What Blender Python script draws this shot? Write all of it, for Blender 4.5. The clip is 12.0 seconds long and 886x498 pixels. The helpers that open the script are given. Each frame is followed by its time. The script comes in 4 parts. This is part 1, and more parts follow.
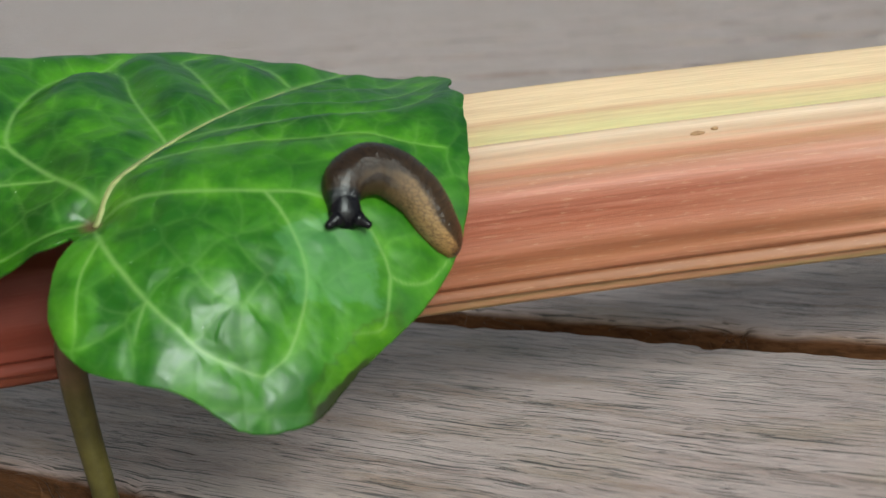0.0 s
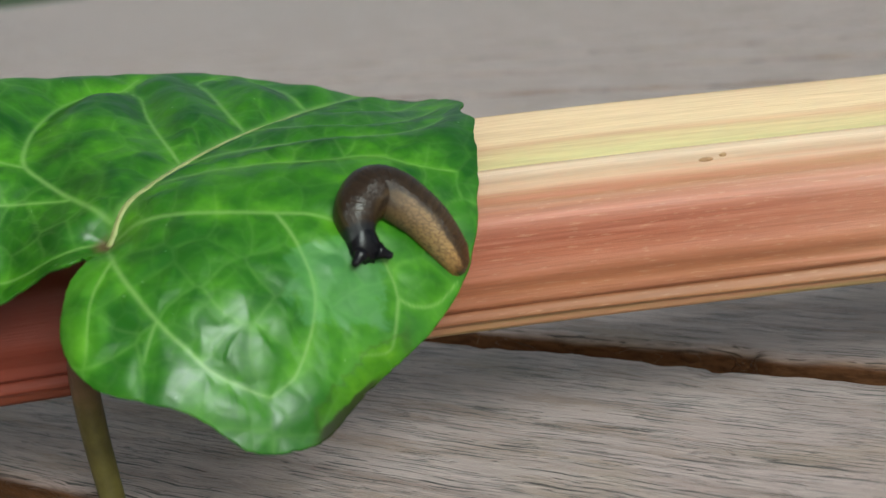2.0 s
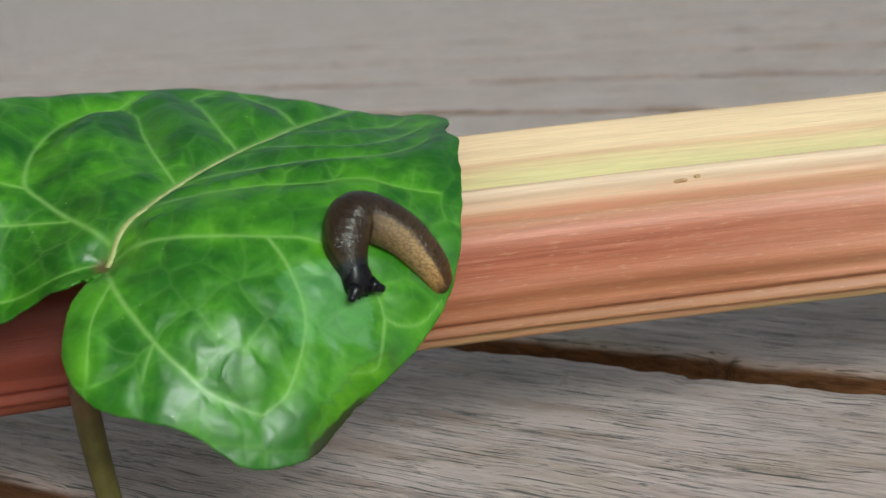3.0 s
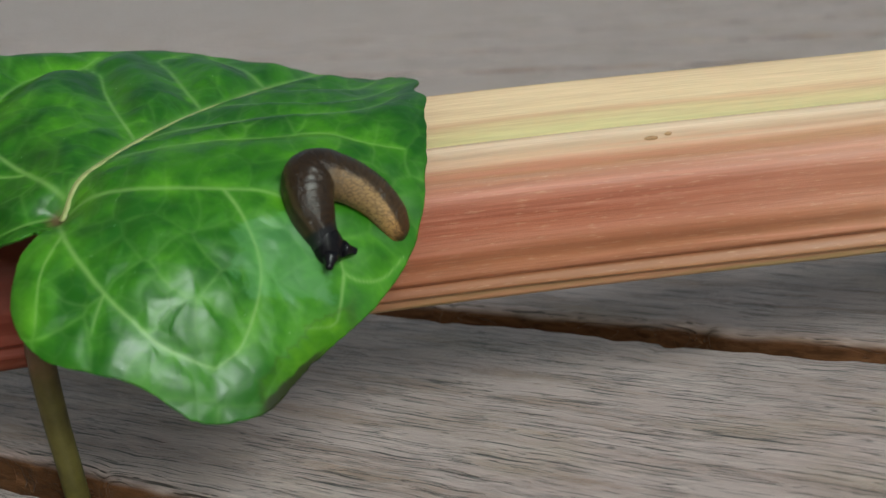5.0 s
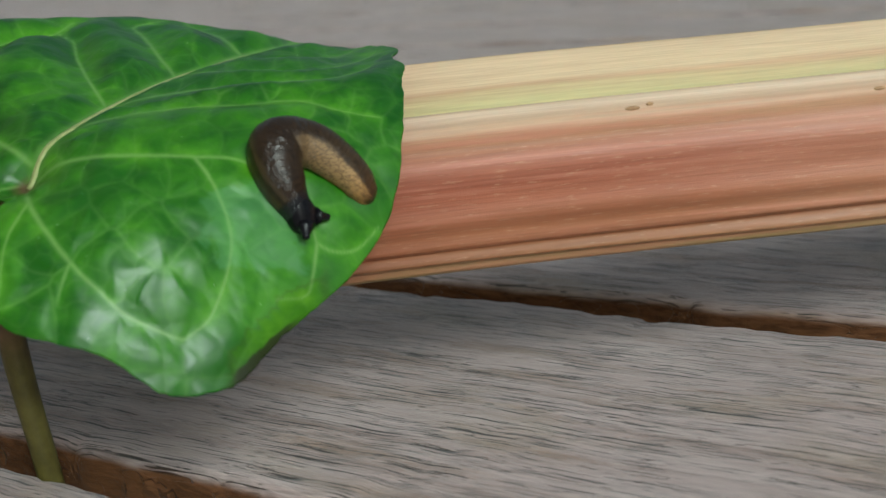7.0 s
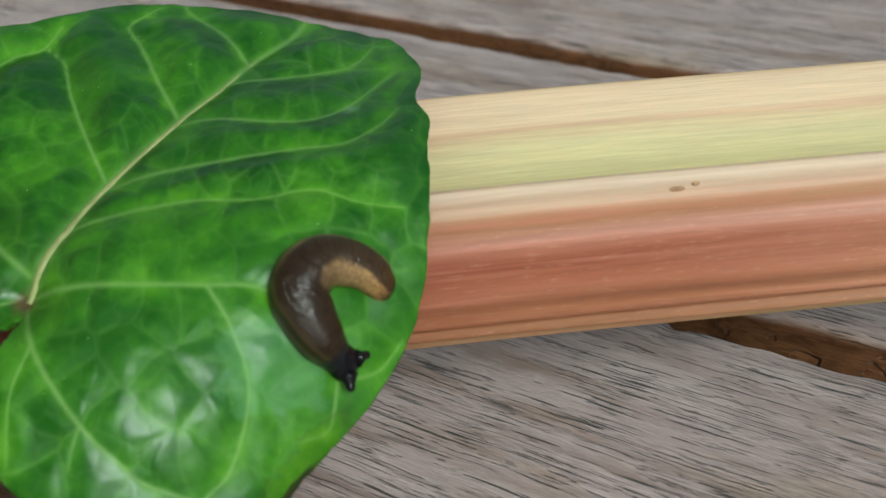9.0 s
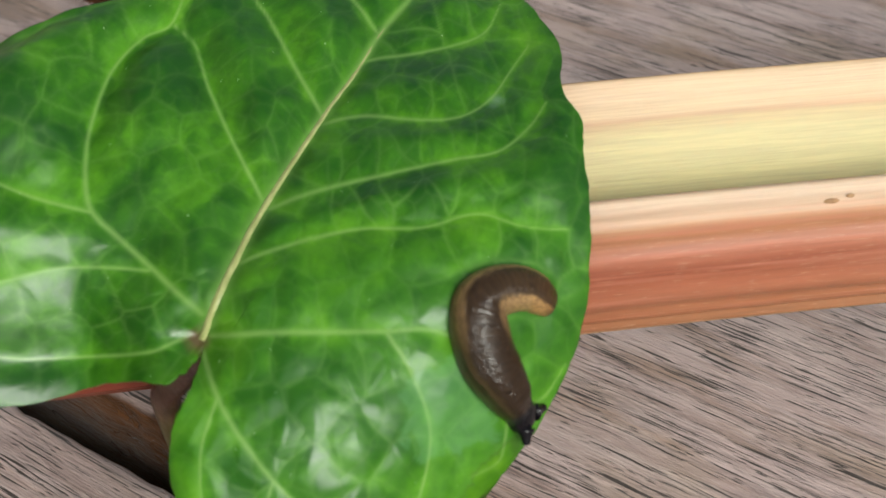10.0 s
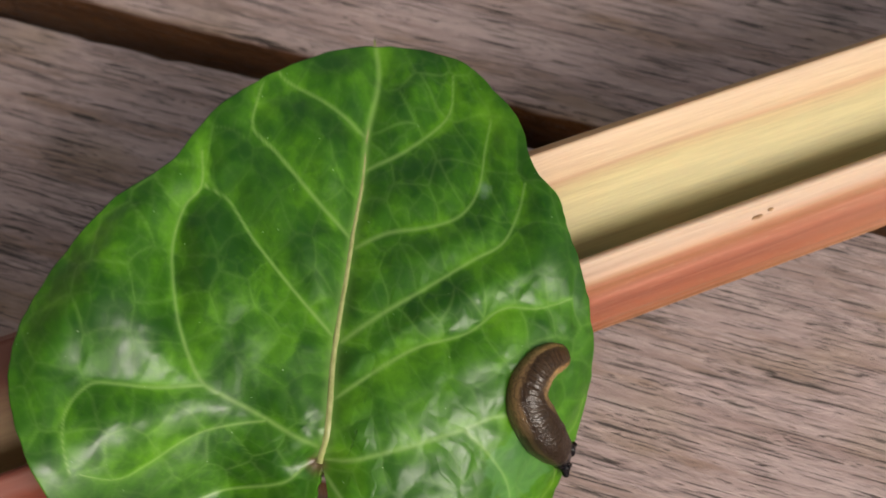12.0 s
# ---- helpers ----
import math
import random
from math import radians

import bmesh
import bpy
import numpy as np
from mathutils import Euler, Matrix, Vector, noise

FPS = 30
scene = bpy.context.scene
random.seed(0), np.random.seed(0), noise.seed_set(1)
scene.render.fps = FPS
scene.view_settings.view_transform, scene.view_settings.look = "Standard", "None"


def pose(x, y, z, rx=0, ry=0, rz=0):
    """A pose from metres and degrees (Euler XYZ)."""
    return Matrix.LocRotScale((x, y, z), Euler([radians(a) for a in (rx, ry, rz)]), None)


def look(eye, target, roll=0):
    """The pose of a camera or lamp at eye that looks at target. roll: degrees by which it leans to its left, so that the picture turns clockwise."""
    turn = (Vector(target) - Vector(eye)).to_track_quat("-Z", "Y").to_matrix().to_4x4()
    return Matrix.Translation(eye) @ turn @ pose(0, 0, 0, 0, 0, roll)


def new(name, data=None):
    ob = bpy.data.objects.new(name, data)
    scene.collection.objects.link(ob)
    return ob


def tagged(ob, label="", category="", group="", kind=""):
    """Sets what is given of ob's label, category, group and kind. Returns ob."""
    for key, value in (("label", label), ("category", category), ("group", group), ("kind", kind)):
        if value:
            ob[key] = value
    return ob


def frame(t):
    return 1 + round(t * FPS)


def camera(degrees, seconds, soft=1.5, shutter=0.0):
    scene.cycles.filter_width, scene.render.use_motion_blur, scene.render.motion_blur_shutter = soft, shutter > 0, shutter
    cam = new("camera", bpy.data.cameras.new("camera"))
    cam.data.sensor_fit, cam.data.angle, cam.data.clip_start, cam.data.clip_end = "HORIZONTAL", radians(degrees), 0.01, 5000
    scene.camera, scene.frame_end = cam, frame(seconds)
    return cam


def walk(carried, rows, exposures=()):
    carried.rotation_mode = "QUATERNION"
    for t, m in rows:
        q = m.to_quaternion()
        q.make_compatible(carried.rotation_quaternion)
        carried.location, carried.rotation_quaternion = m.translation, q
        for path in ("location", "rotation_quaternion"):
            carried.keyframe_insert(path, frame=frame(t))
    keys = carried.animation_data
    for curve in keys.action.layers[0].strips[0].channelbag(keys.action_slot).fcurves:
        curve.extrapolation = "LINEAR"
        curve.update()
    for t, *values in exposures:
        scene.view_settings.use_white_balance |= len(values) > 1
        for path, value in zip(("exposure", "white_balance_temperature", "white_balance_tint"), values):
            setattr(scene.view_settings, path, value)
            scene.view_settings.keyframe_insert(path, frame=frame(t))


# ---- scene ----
from mathutils import kdtree

cam = camera(35.0, 12.0, soft=1.4, shutter=0.2)
cam.data.dof.use_dof, cam.data.dof.focus_distance, cam.data.dof.aperture_fstop = True, 0.186, 38.0

PATH = [
    (0, (0.10540, -0.18286, 0.06454), (0.01809, -0.06551, 0.03130), -7.12),
    (0.5, (0.10522, -0.18222, 0.06415), (0.01766, -0.06492, 0.03138), -6.95),
    (1, (0.10393, -0.18047, 0.06347), (0.01546, -0.06390, 0.03055), -6.90),
    (1.5, (0.10456, -0.17954, 0.06441), (0.01534, -0.06380, 0.03058), -6.86),
    (2, (0.10775, -0.18302, 0.06573), (0.01842, -0.06671, 0.03424), -6.70),
    (2.5, (0.11243, -0.18543, 0.07237), (0.02341, -0.06921, 0.03967), -6.74),
    (3, (0.11257, -0.18676, 0.07266), (0.02403, -0.07065, 0.03830), -6.54),
    (3.2, (0.11469, -0.18617, 0.06973), (0.02520, -0.06997, 0.03825), -6.79),
    (4.8, (0.11467, -0.18264, 0.06586), (0.02639, -0.06615, 0.03214), -6.31),
    (5, (0.11463, -0.18231, 0.06566), (0.02565, -0.06641, 0.03178), -6.45),
    (5.5, (0.11426, -0.18031, 0.06475), (0.02694, -0.06331, 0.03031), -6.04),
    (6, (0.11539, -0.18014, 0.06417), (0.02801, -0.06319, 0.02971), -6.11),
    (6.5, (0.11493, -0.17932, 0.06409), (0.02689, -0.06320, 0.02853), -6.16),
    (8.3, (0.11422, -0.17606, 0.07003), (0.02734, -0.06224, 0.02536), -6.23),
    (8.5, (0.10872, -0.17210, 0.07596), (0.02345, -0.05893, 0.02676), -5.87),
    (8.7, (0.10573, -0.16800, 0.08852), (0.02085, -0.05720, 0.03357), -5.37),
    (9, (0.09763, -0.15561, 0.10976), (0.01579, -0.05266, 0.03762), -5.29),
    (9.2, (0.09120, -0.15231, 0.12254), (0.01450, -0.05089, 0.04297), -4.59),
    (9.3, (0.08894, -0.15042, 0.12636), (0.00994, -0.05275, 0.04438), -5.42),
    (9.5, (0.07979, -0.15242, 0.12947), (0.00557, -0.05914, 0.03842), -5.34),
    (9.7, (0.07951, -0.15560, 0.13067), (0.00649, -0.06239, 0.03858), -3.77),
    (10, (0.06557, -0.15035, 0.14273), (-0.00020, -0.06114, 0.04166), -3.65),
    (10.2, (0.06491, -0.14499, 0.15465), (0.00232, -0.05868, 0.04915), -3.85),
    (10.5, (0.05435, -0.13927, 0.17665), (-0.00152, -0.05692, 0.06442), -4.02),
    (10.7, (0.04728, -0.14181, 0.19323), (-0.00026, -0.06107, 0.07609), -1.75),
    (10.8, (0.05325, -0.14392, 0.19477), (0.00287, -0.06586, 0.07701), -4.16),
    (11, (0.04961, -0.15154, 0.19797), (0.00357, -0.07776, 0.07575), -5.04),
    (11.2, (0.04470, -0.14922, 0.20383), (-0.00211, -0.07542, 0.08192), -5.51),
    (11.5, (0.04041, -0.14371, 0.20502), (0.00515, -0.07212, 0.07801), -4.52),
    (12, (0.02944, -0.14043, 0.21272), (-0.00105, -0.07071, 0.08346), -5.65),
]
walk(cam, [(t, look(eye, target, roll)) for t, eye, target, roll in PATH],
     exposures=[(0, -0.32, 5900, -6), (3, -0.32, 5850, -8), (5.5, -0.63, 5850, -8), (8.5, -0.60, 5450, -11), (9.5, -0.36, 6100, -3), (10.2, -0.20, 6300, 4), (10.5, -0.22, 6450, 8), (11.2, -0.34, 6750, 13), (12, -0.42, 6800, 12)])

# ---------------------------------------------------------------- light
SUN_TURN, SUN_HEIGHT = -28.0, 34.0          # degrees: from +x towards +y, and above the horizon
world = bpy.data.worlds.new("sky")
scene.world = world
world.use_nodes = True
sky = world.node_tree.nodes.new("ShaderNodeTexSky")
sky.sky_type, sky.sun_disc = "NISHITA", False
sky.sun_elevation, sky.sun_rotation = radians(SUN_HEIGHT), radians(90 - SUN_TURN)
sky.air_density, sky.dust_density, sky.ozone_density = 1.3, 6.0, 0.8
world.node_tree.nodes["Background"].inputs[1].default_value = 0.125
pale = world.node_tree.nodes.new("ShaderNodeHueSaturation")
pale.inputs["Saturation"].default_value = 0.5
world.node_tree.links.new(sky.outputs[0], pale.inputs["Color"])
world.node_tree.links.new(pale.outputs[0], world.node_tree.nodes["Background"].inputs[0])
sun = new("sun", bpy.data.lights.new("sun", "SUN"))
sun.data.energy, sun.data.angle, sun.data.color = 3.6, radians(26), (1.0, 0.965, 0.92)
_to_sun = Vector((math.cos(radians(SUN_HEIGHT)) * math.cos(radians(SUN_TURN)), math.cos(radians(SUN_HEIGHT)) * math.sin(radians(SUN_TURN)), math.sin(radians(SUN_HEIGHT))))
sun.matrix_world = look(_to_sun * 3, (0, 0, 0))

# ---------------------------------------------------------------- helpers
K = 0.05                                    # one modelling unit is five centimetres


def mesh_of(name, verts, faces, mats, smooth=True):
    me = bpy.data.meshes.new(name)
    me.from_pydata([tuple(v) for v in verts], [], [tuple(f) for f in faces])
    for m in mats if isinstance(mats, (list, tuple)) else (mats,):
        me.materials.append(m)
    me.polygons.foreach_set("use_smooth", [smooth] * len(me.polygons))
    me.update()
    return me


def part(name, me, parent, label="", m=None):
    ob = new(name, me)
    ob.parent = parent
    if m is not None:
        ob.matrix_basis = m
    return tagged(ob, label)


def uv_by_vertex(me, uv, name="uv"):
    layer = me.uv_layers.new(name=name)
    idx = np.empty(len(me.loops), dtype=np.int32)
    me.loops.foreach_get("vertex_index", idx)
    layer.data.foreach_set("uv", np.asarray(uv, dtype=np.float32)[idx].ravel())


def smooth_line(points, n, closed=False):
    """A Catmull-Rom line of n points through the given ones."""
    p = np.array(points, float)
    k = len(p)
    s = np.linspace(0, k if closed else k - 1, n, endpoint=not closed)
    i = np.minimum(s.astype(int), k - 1 if closed else k - 2)
    f = (s - i)[:, None]
    get = (lambda j: p[j % k]) if closed else (lambda j: np.where((j < 0)[:, None], 2 * p[0] - p[1], np.where((j > k - 1)[:, None], 2 * p[-1] - p[-2], p[np.clip(j, 0, k - 1)])))
    a, b, c, d = get(i - 1), get(i), get(i + 1), get(i + 2)
    return 0.5 * (2 * b + (c - a) * f + (2 * a - 5 * b + 4 * c - d) * f**2 + (3 * b - a - 3 * c + d) * f**3)


def tube(points, radii, sides=10, flat=1.0, up=None):
    """Vertices and faces of a tapered tube along a line, closed at both ends."""
    p = np.array(points, float)
    t = np.gradient(p, axis=0)
    t /= np.linalg.norm(t, axis=1)[:, None]
    ref = np.array(up if up is not None else (0.2, 0.3, 0.93), float)
    ref = ref if ref.ndim == 2 else np.repeat(ref[None], len(p), 0)
    a = np.cross(t, ref)
    a /= np.linalg.norm(a, axis=1)[:, None]
    b = np.cross(a, t)
    ang = np.linspace(0, 2 * np.pi, sides, endpoint=False)
    r = np.broadcast_to(radii, (len(p),))[:, None, None]
    v = (p[:, None] + r * (np.cos(ang)[None, :, None] * a[:, None] + flat * np.sin(ang)[None, :, None] * b[:, None])).reshape(-1, 3)
    f = [(i * sides + j, i * sides + (j + 1) % sides, (i + 1) * sides + (j + 1) % sides, (i + 1) * sides + j) for i in range(len(p) - 1) for j in range(sides)]
    f += [tuple(range(sides))[::-1], tuple((len(p) - 1) * sides + j for j in range(sides))]
    return v, f


class Nodes:
    """A short way to write node materials."""

    def __init__(self, name):
        self.mat = bpy.data.materials.new(name)
        self.mat.use_nodes = True
        self.tree = self.mat.node_tree
        self.bsdf = self.tree.nodes["Principled BSDF"]
        self.out = self.tree.nodes["Material Output"]

    def put(self, socket, value):
        if isinstance(value, bpy.types.NodeSocket):
            self.tree.links.new(value, socket)
        else:
            socket.default_value = value

    def node(self, kind, values=(), **settings):
        n = self.tree.nodes.new("ShaderNode" + kind)
        for key, value in settings.items():
            setattr(n, key, value)
        for key, value in dict(values).items():
            self.put(n.inputs[key], value)
        return n

    def math(self, op, a, b=0.0, c=0.0, clamp=False):
        n = self.node("Math", {0: a, 1: b, 2: c}, operation=op, use_clamp=clamp)
        return n.outputs[0]

    def mix(self, f, a, b, kind="MIX"):
        n = self.node("Mix", {0: f, 6: a, 7: b}, data_type="RGBA", blend_type=kind)
        return n.outputs[2]

    def span(self, x, a, b, lo=0.0, hi=1.0):
        return self.node("MapRange", {0: x, 1: a, 2: b, 3: lo, 4: hi}, interpolation_type="SMOOTHSTEP").outputs[0]

    def ramp(self, x, *stops):
        n = self.node("ValToRGB", {0: x})
        e = n.color_ramp.elements
        while len(e) < len(stops):
            e.new(0.5)
        for el, (pos, col) in zip(e, stops):
            el.position, el.color = pos, (*col, 1)
        return n.outputs[0]

    def noise(self, vec, scale, detail=4.0, rough=0.55, distort=0.0):
        return self.node("TexNoise", {"Vector": vec, "Scale": scale, "Detail": detail, "Roughness": rough, "Distortion": distort}).outputs[0]

    def scaled(self, vec, x, y, z):
        return self.node("Mapping", {0: vec, 3: (x, y, z)}).outputs[0]

    def coords(self, kind="Object"):
        return self.node("TexCoord").outputs[kind]

    def uv(self, name):
        return self.node("UVMap", uv_map=name).outputs[0]

    def bump(self, height, strength, distance, normal=None):
        n = self.node("Bump", {"Height": height, "Strength": strength, "Distance": distance})
        if normal is not None:
            self.put(n.inputs["Normal"], normal)
        return n.outputs[0]

    def set(self, **values):
        for key, value in values.items():
            self.put(self.bsdf.inputs[key.replace("_", " ")], value)
        return self.mat


# ---------------------------------------------------------------- materials
def wood_material():
    n = Nodes("weathered_wood")
    ob = n.coords("Object")
    info = n.node("ObjectInfo").outputs["Random"]
    shift = n.node("CombineXYZ", {0: n.math("MULTIPLY", info, 7.0), 1: n.math("MULTIPLY", info, 3.0), 2: 0.0}).outputs[0]
    vec = n.node("VectorMath", {0: ob, 1: shift}, operation="ADD").outputs[0]
    wavy = n.noise(n.scaled(vec, 14, 40, 40), 1.0, 2.0)
    bent = n.node("VectorMath", {0: vec, 1: n.node("CombineXYZ", {1: n.math("MULTIPLY", wavy, 0.0013)}).outputs[0]}, operation="ADD").outputs[0]
    fine = n.noise(n.scaled(bent, 260, 3400, 1200), 1.0, 5.0, 0.65)
    band = n.noise(n.scaled(bent, 16, 330, 200), 1.0, 4.0, 0.6)
    blotch = n.noise(n.scaled(vec, 30, 70, 50), 1.0, 3.0, 0.5)
    # grey silvered surface over paler beige and pinkish brown wood
    grey = n.ramp(band, (0.25, (0.265, 0.176, 0.150)), (0.45, (0.410, 0.304, 0.282)), (0.62, (0.490, 0.382, 0.366)), (0.8, (0.35, 0.227, 0.168)))
    smear = n.noise(n.scaled(vec, 22, 130, 60), 1.0, 5.0, 0.6)
    grey = n.mix(n.span(smear, 0.50, 0.66, 0.0, 0.7), grey, (0.26, 0.155, 0.095, 1))
    grey = n.mix(n.span(smear, 0.47, 0.30, 0.0, 0.5), grey, (0.56, 0.460, 0.430, 1))
    grey = n.mix(n.span(blotch, 0.5, 0.72, 0.0, 0.55), grey, (0.34, 0.245, 0.165, 1))
    streak = n.math("MULTIPLY", n.span(fine, 0.36, 0.60, 0.68, 1.12), n.span(n.noise(n.scaled(bent, 60, 1000, 500), 1.0, 5.0, 0.65), 0.36, 0.58, 0.86, 1.04))
    worn = n.noise(n.scaled(vec, 45, 150, 80), 1.0, 3.0)
    streak = n.math("ADD", n.math("MULTIPLY", n.math("SUBTRACT", streak, 1.0), n.span(worn, 0.35, 0.65, 0.45, 1.2)), 1.0)
    grey = n.mix(1.0, grey, n.node("CombineColor", {0: streak, 1: streak, 2: streak}).outputs[0], "MULTIPLY")
    grey = n.mix(n.math("MULTIPLY", n.span(fine, 0.56, 0.70), n.span(worn, 0.56, 0.44, 0.0, 0.55)), grey, (0.60, 0.53, 0.48, 1))
    # open pores: short dark dashes along the grain
    dash = n.node("TexVoronoi", {"Vector": n.scaled(bent, 300, 2400, 500), "Scale": 1.0, "Randomness": 1.0}, feature="F1").outputs["Distance"]
    few = n.noise(n.scaled(vec, 90, 420, 100), 1.0, 2.0)
    pore = n.math("MULTIPLY", n.span(dash, 0.30, 0.16), n.span(few, 0.50, 0.60))
    pore = n.math("MULTIPLY", pore, n.span(n.node("SeparateXYZ", {0: n.node("NewGeometry").outputs["Normal"]}).outputs[2], 0.3, 0.8))
    crack = n.noise(n.scaled(bent, 64, 2000, 300), 1.0, 2.0, 0.5)
    crack2 = n.noise(n.scaled(bent, 80, 3000, 300), 1.0, 1.0, 0.4)
    pore = n.math("MAXIMUM", pore, n.math("MAXIMUM", n.span(crack, 0.618, 0.635), n.math("MULTIPLY", n.span(crack2, 0.61, 0.635), n.span(worn, 0.42, 0.52))))
    grey = n.mix(n.math("MULTIPLY", pore, 0.95), grey, (0.028, 0.017, 0.012, 1))
    # the sides in the gaps are not silvered
    up = n.node("SeparateXYZ", {0: n.node("NewGeometry").outputs["Normal"]}).outputs[2]
    brown = n.ramp(band, (0.3, (0.085, 0.036, 0.017)), (0.7, (0.20, 0.090, 0.040)))
    brown = n.mix(1.0, brown, n.node("CombineColor", {0: streak, 1: streak, 2: streak}).outputs[0], "MULTIPLY")
    side = n.span(n.math("ADD", up, n.math("MULTIPLY", n.math("SUBTRACT", blotch, 0.5), 0.5)), 0.25, 0.75)
    col = n.mix(side, brown, grey)
    relief = n.math("SUBTRACT", n.math("ADD", fine, n.math("MULTIPLY", band, 0.6)), n.math("MULTIPLY", pore, 1.6))
    return n.set(Base_Color=col, Roughness=n.span(fine, 0.3, 0.7, 0.36, 0.54), Specular_IOR_Level=n.math("MULTIPLY_ADD", side, 0.7, 0.1), Sheen_Weight=0.12, Sheen_Roughness=0.25, Normal=n.bump(relief, 0.9, 0.0004))


def stalk_material():
    n = Nodes("rhubarb_skin")
    uv = n.uv("around")
    sep = n.node("SeparateXYZ", {0: uv})
    along, around = sep.outputs[0], sep.outputs[1]
    fib = n.noise(n.scaled(uv, 55, 340, 1), 1.0, 5.0, 0.6)
    wide = n.noise(n.scaled(uv, 7, 44, 1), 1.0, 4.0, 0.55)
    spot = n.noise(n.scaled(uv, 170, 260, 1), 1.0, 5.0, 0.65)
    a = n.math("ADD", around, n.math("MULTIPLY", n.math("SUBTRACT", wide, 0.5), 0.030))
    skin = n.ramp(a,
                  (0.00, (0.52, 0.37, 0.24)), (0.03, (0.58, 0.42, 0.30)), (0.070, (0.55, 0.365, 0.245)), (0.098, (0.46, 0.25, 0.135)), (0.122, (0.34, 0.120, 0.055)), (0.145, (0.39, 0.140, 0.085)), (0.170, (0.30, 0.085, 0.044)),
                  (0.195, (0.36, 0.120, 0.064)), (0.225, (0.36, 0.135, 0.065)), (0.250, (0.30, 0.110, 0.048)), (0.272, (0.30, 0.125, 0.056)), (0.284, (0.36, 0.23, 0.105)), (0.300, (0.34, 0.25, 0.09)),
                  (0.42, (0.455, 0.365, 0.115)), (0.58, (0.44, 0.29, 0.105)), (0.655, (0.48, 0.30, 0.15)), (0.68, (0.60, 0.43, 0.28)),
                  (0.728, (0.60, 0.43, 0.26)), (0.742, (0.50, 0.31, 0.17)), (0.757, (0.53, 0.44, 0.21)), (0.85, (0.47, 0.42, 0.165)), (0.90, (0.42, 0.28, 0.10)), (0.935, (0.42, 0.19, 0.075)), (0.965, (0.46, 0.26, 0.13)))
    pale = n.noise(n.scaled(uv, 16, 90, 1), 1.0, 4.0, 0.6)
    streak = n.math("MULTIPLY", n.span(fib, 0.3, 0.7, 0.79, 0.94), n.span(pale, 0.32, 0.68, 0.93, 1.06))
    col = n.mix(1.0, skin, n.node("CombineColor", {0: streak, 1: streak, 2: streak}).outputs[0], "MULTIPLY")
    red = n.math("MULTIPLY", n.span(around, 0.05, 0.12), n.span(around, 0.36, 0.30))
    col = n.mix(n.math("MULTIPLY", n.span(wide, 0.52, 0.66, 0, 0.55), red), col, (0.46, 0.18, 0.12, 1))
    col = n.mix(n.math("MULTIPLY", n.span(spot, 0.56, 0.68, 0, 0.5), red), col, (0.46, 0.25, 0.155, 1))
    # paler and pinker towards the leaf end
    col = n.mix(n.math("MULTIPLY", n.span(n.math("ADD", along, n.math("MULTIPLY", wide, 0.06)), 0.51, 0.63, 0, 0.4), red), col, (0.47, 0.25, 0.155, 1))
    # deeper red towards the root end, darkened too for the leaf's shade on it
    col = n.mix(n.math("MULTIPLY", n.span(along, 0.47, 0.36, 0, 0.9), n.span(n.math("ABSOLUTE", n.math("SUBTRACT", around, 0.86)), 0.06, 0.14, 0.7, 1.0)), col, (0.13, 0.015, 0.007, 1))
    return n.set(Base_Color=col, Roughness=n.span(fib, 0.3, 0.7, 0.44, 0.54), Specular_IOR_Level=0.42, Subsurface_Weight=0.12, Subsurface_Radius=(0.004, 0.0015, 0.0008), Subsurface_Scale=1.0,
                 Normal=n.bump(n.math("ADD", fib, n.math("MULTIPLY", wide, 1.5)), 0.22, 0.0003))


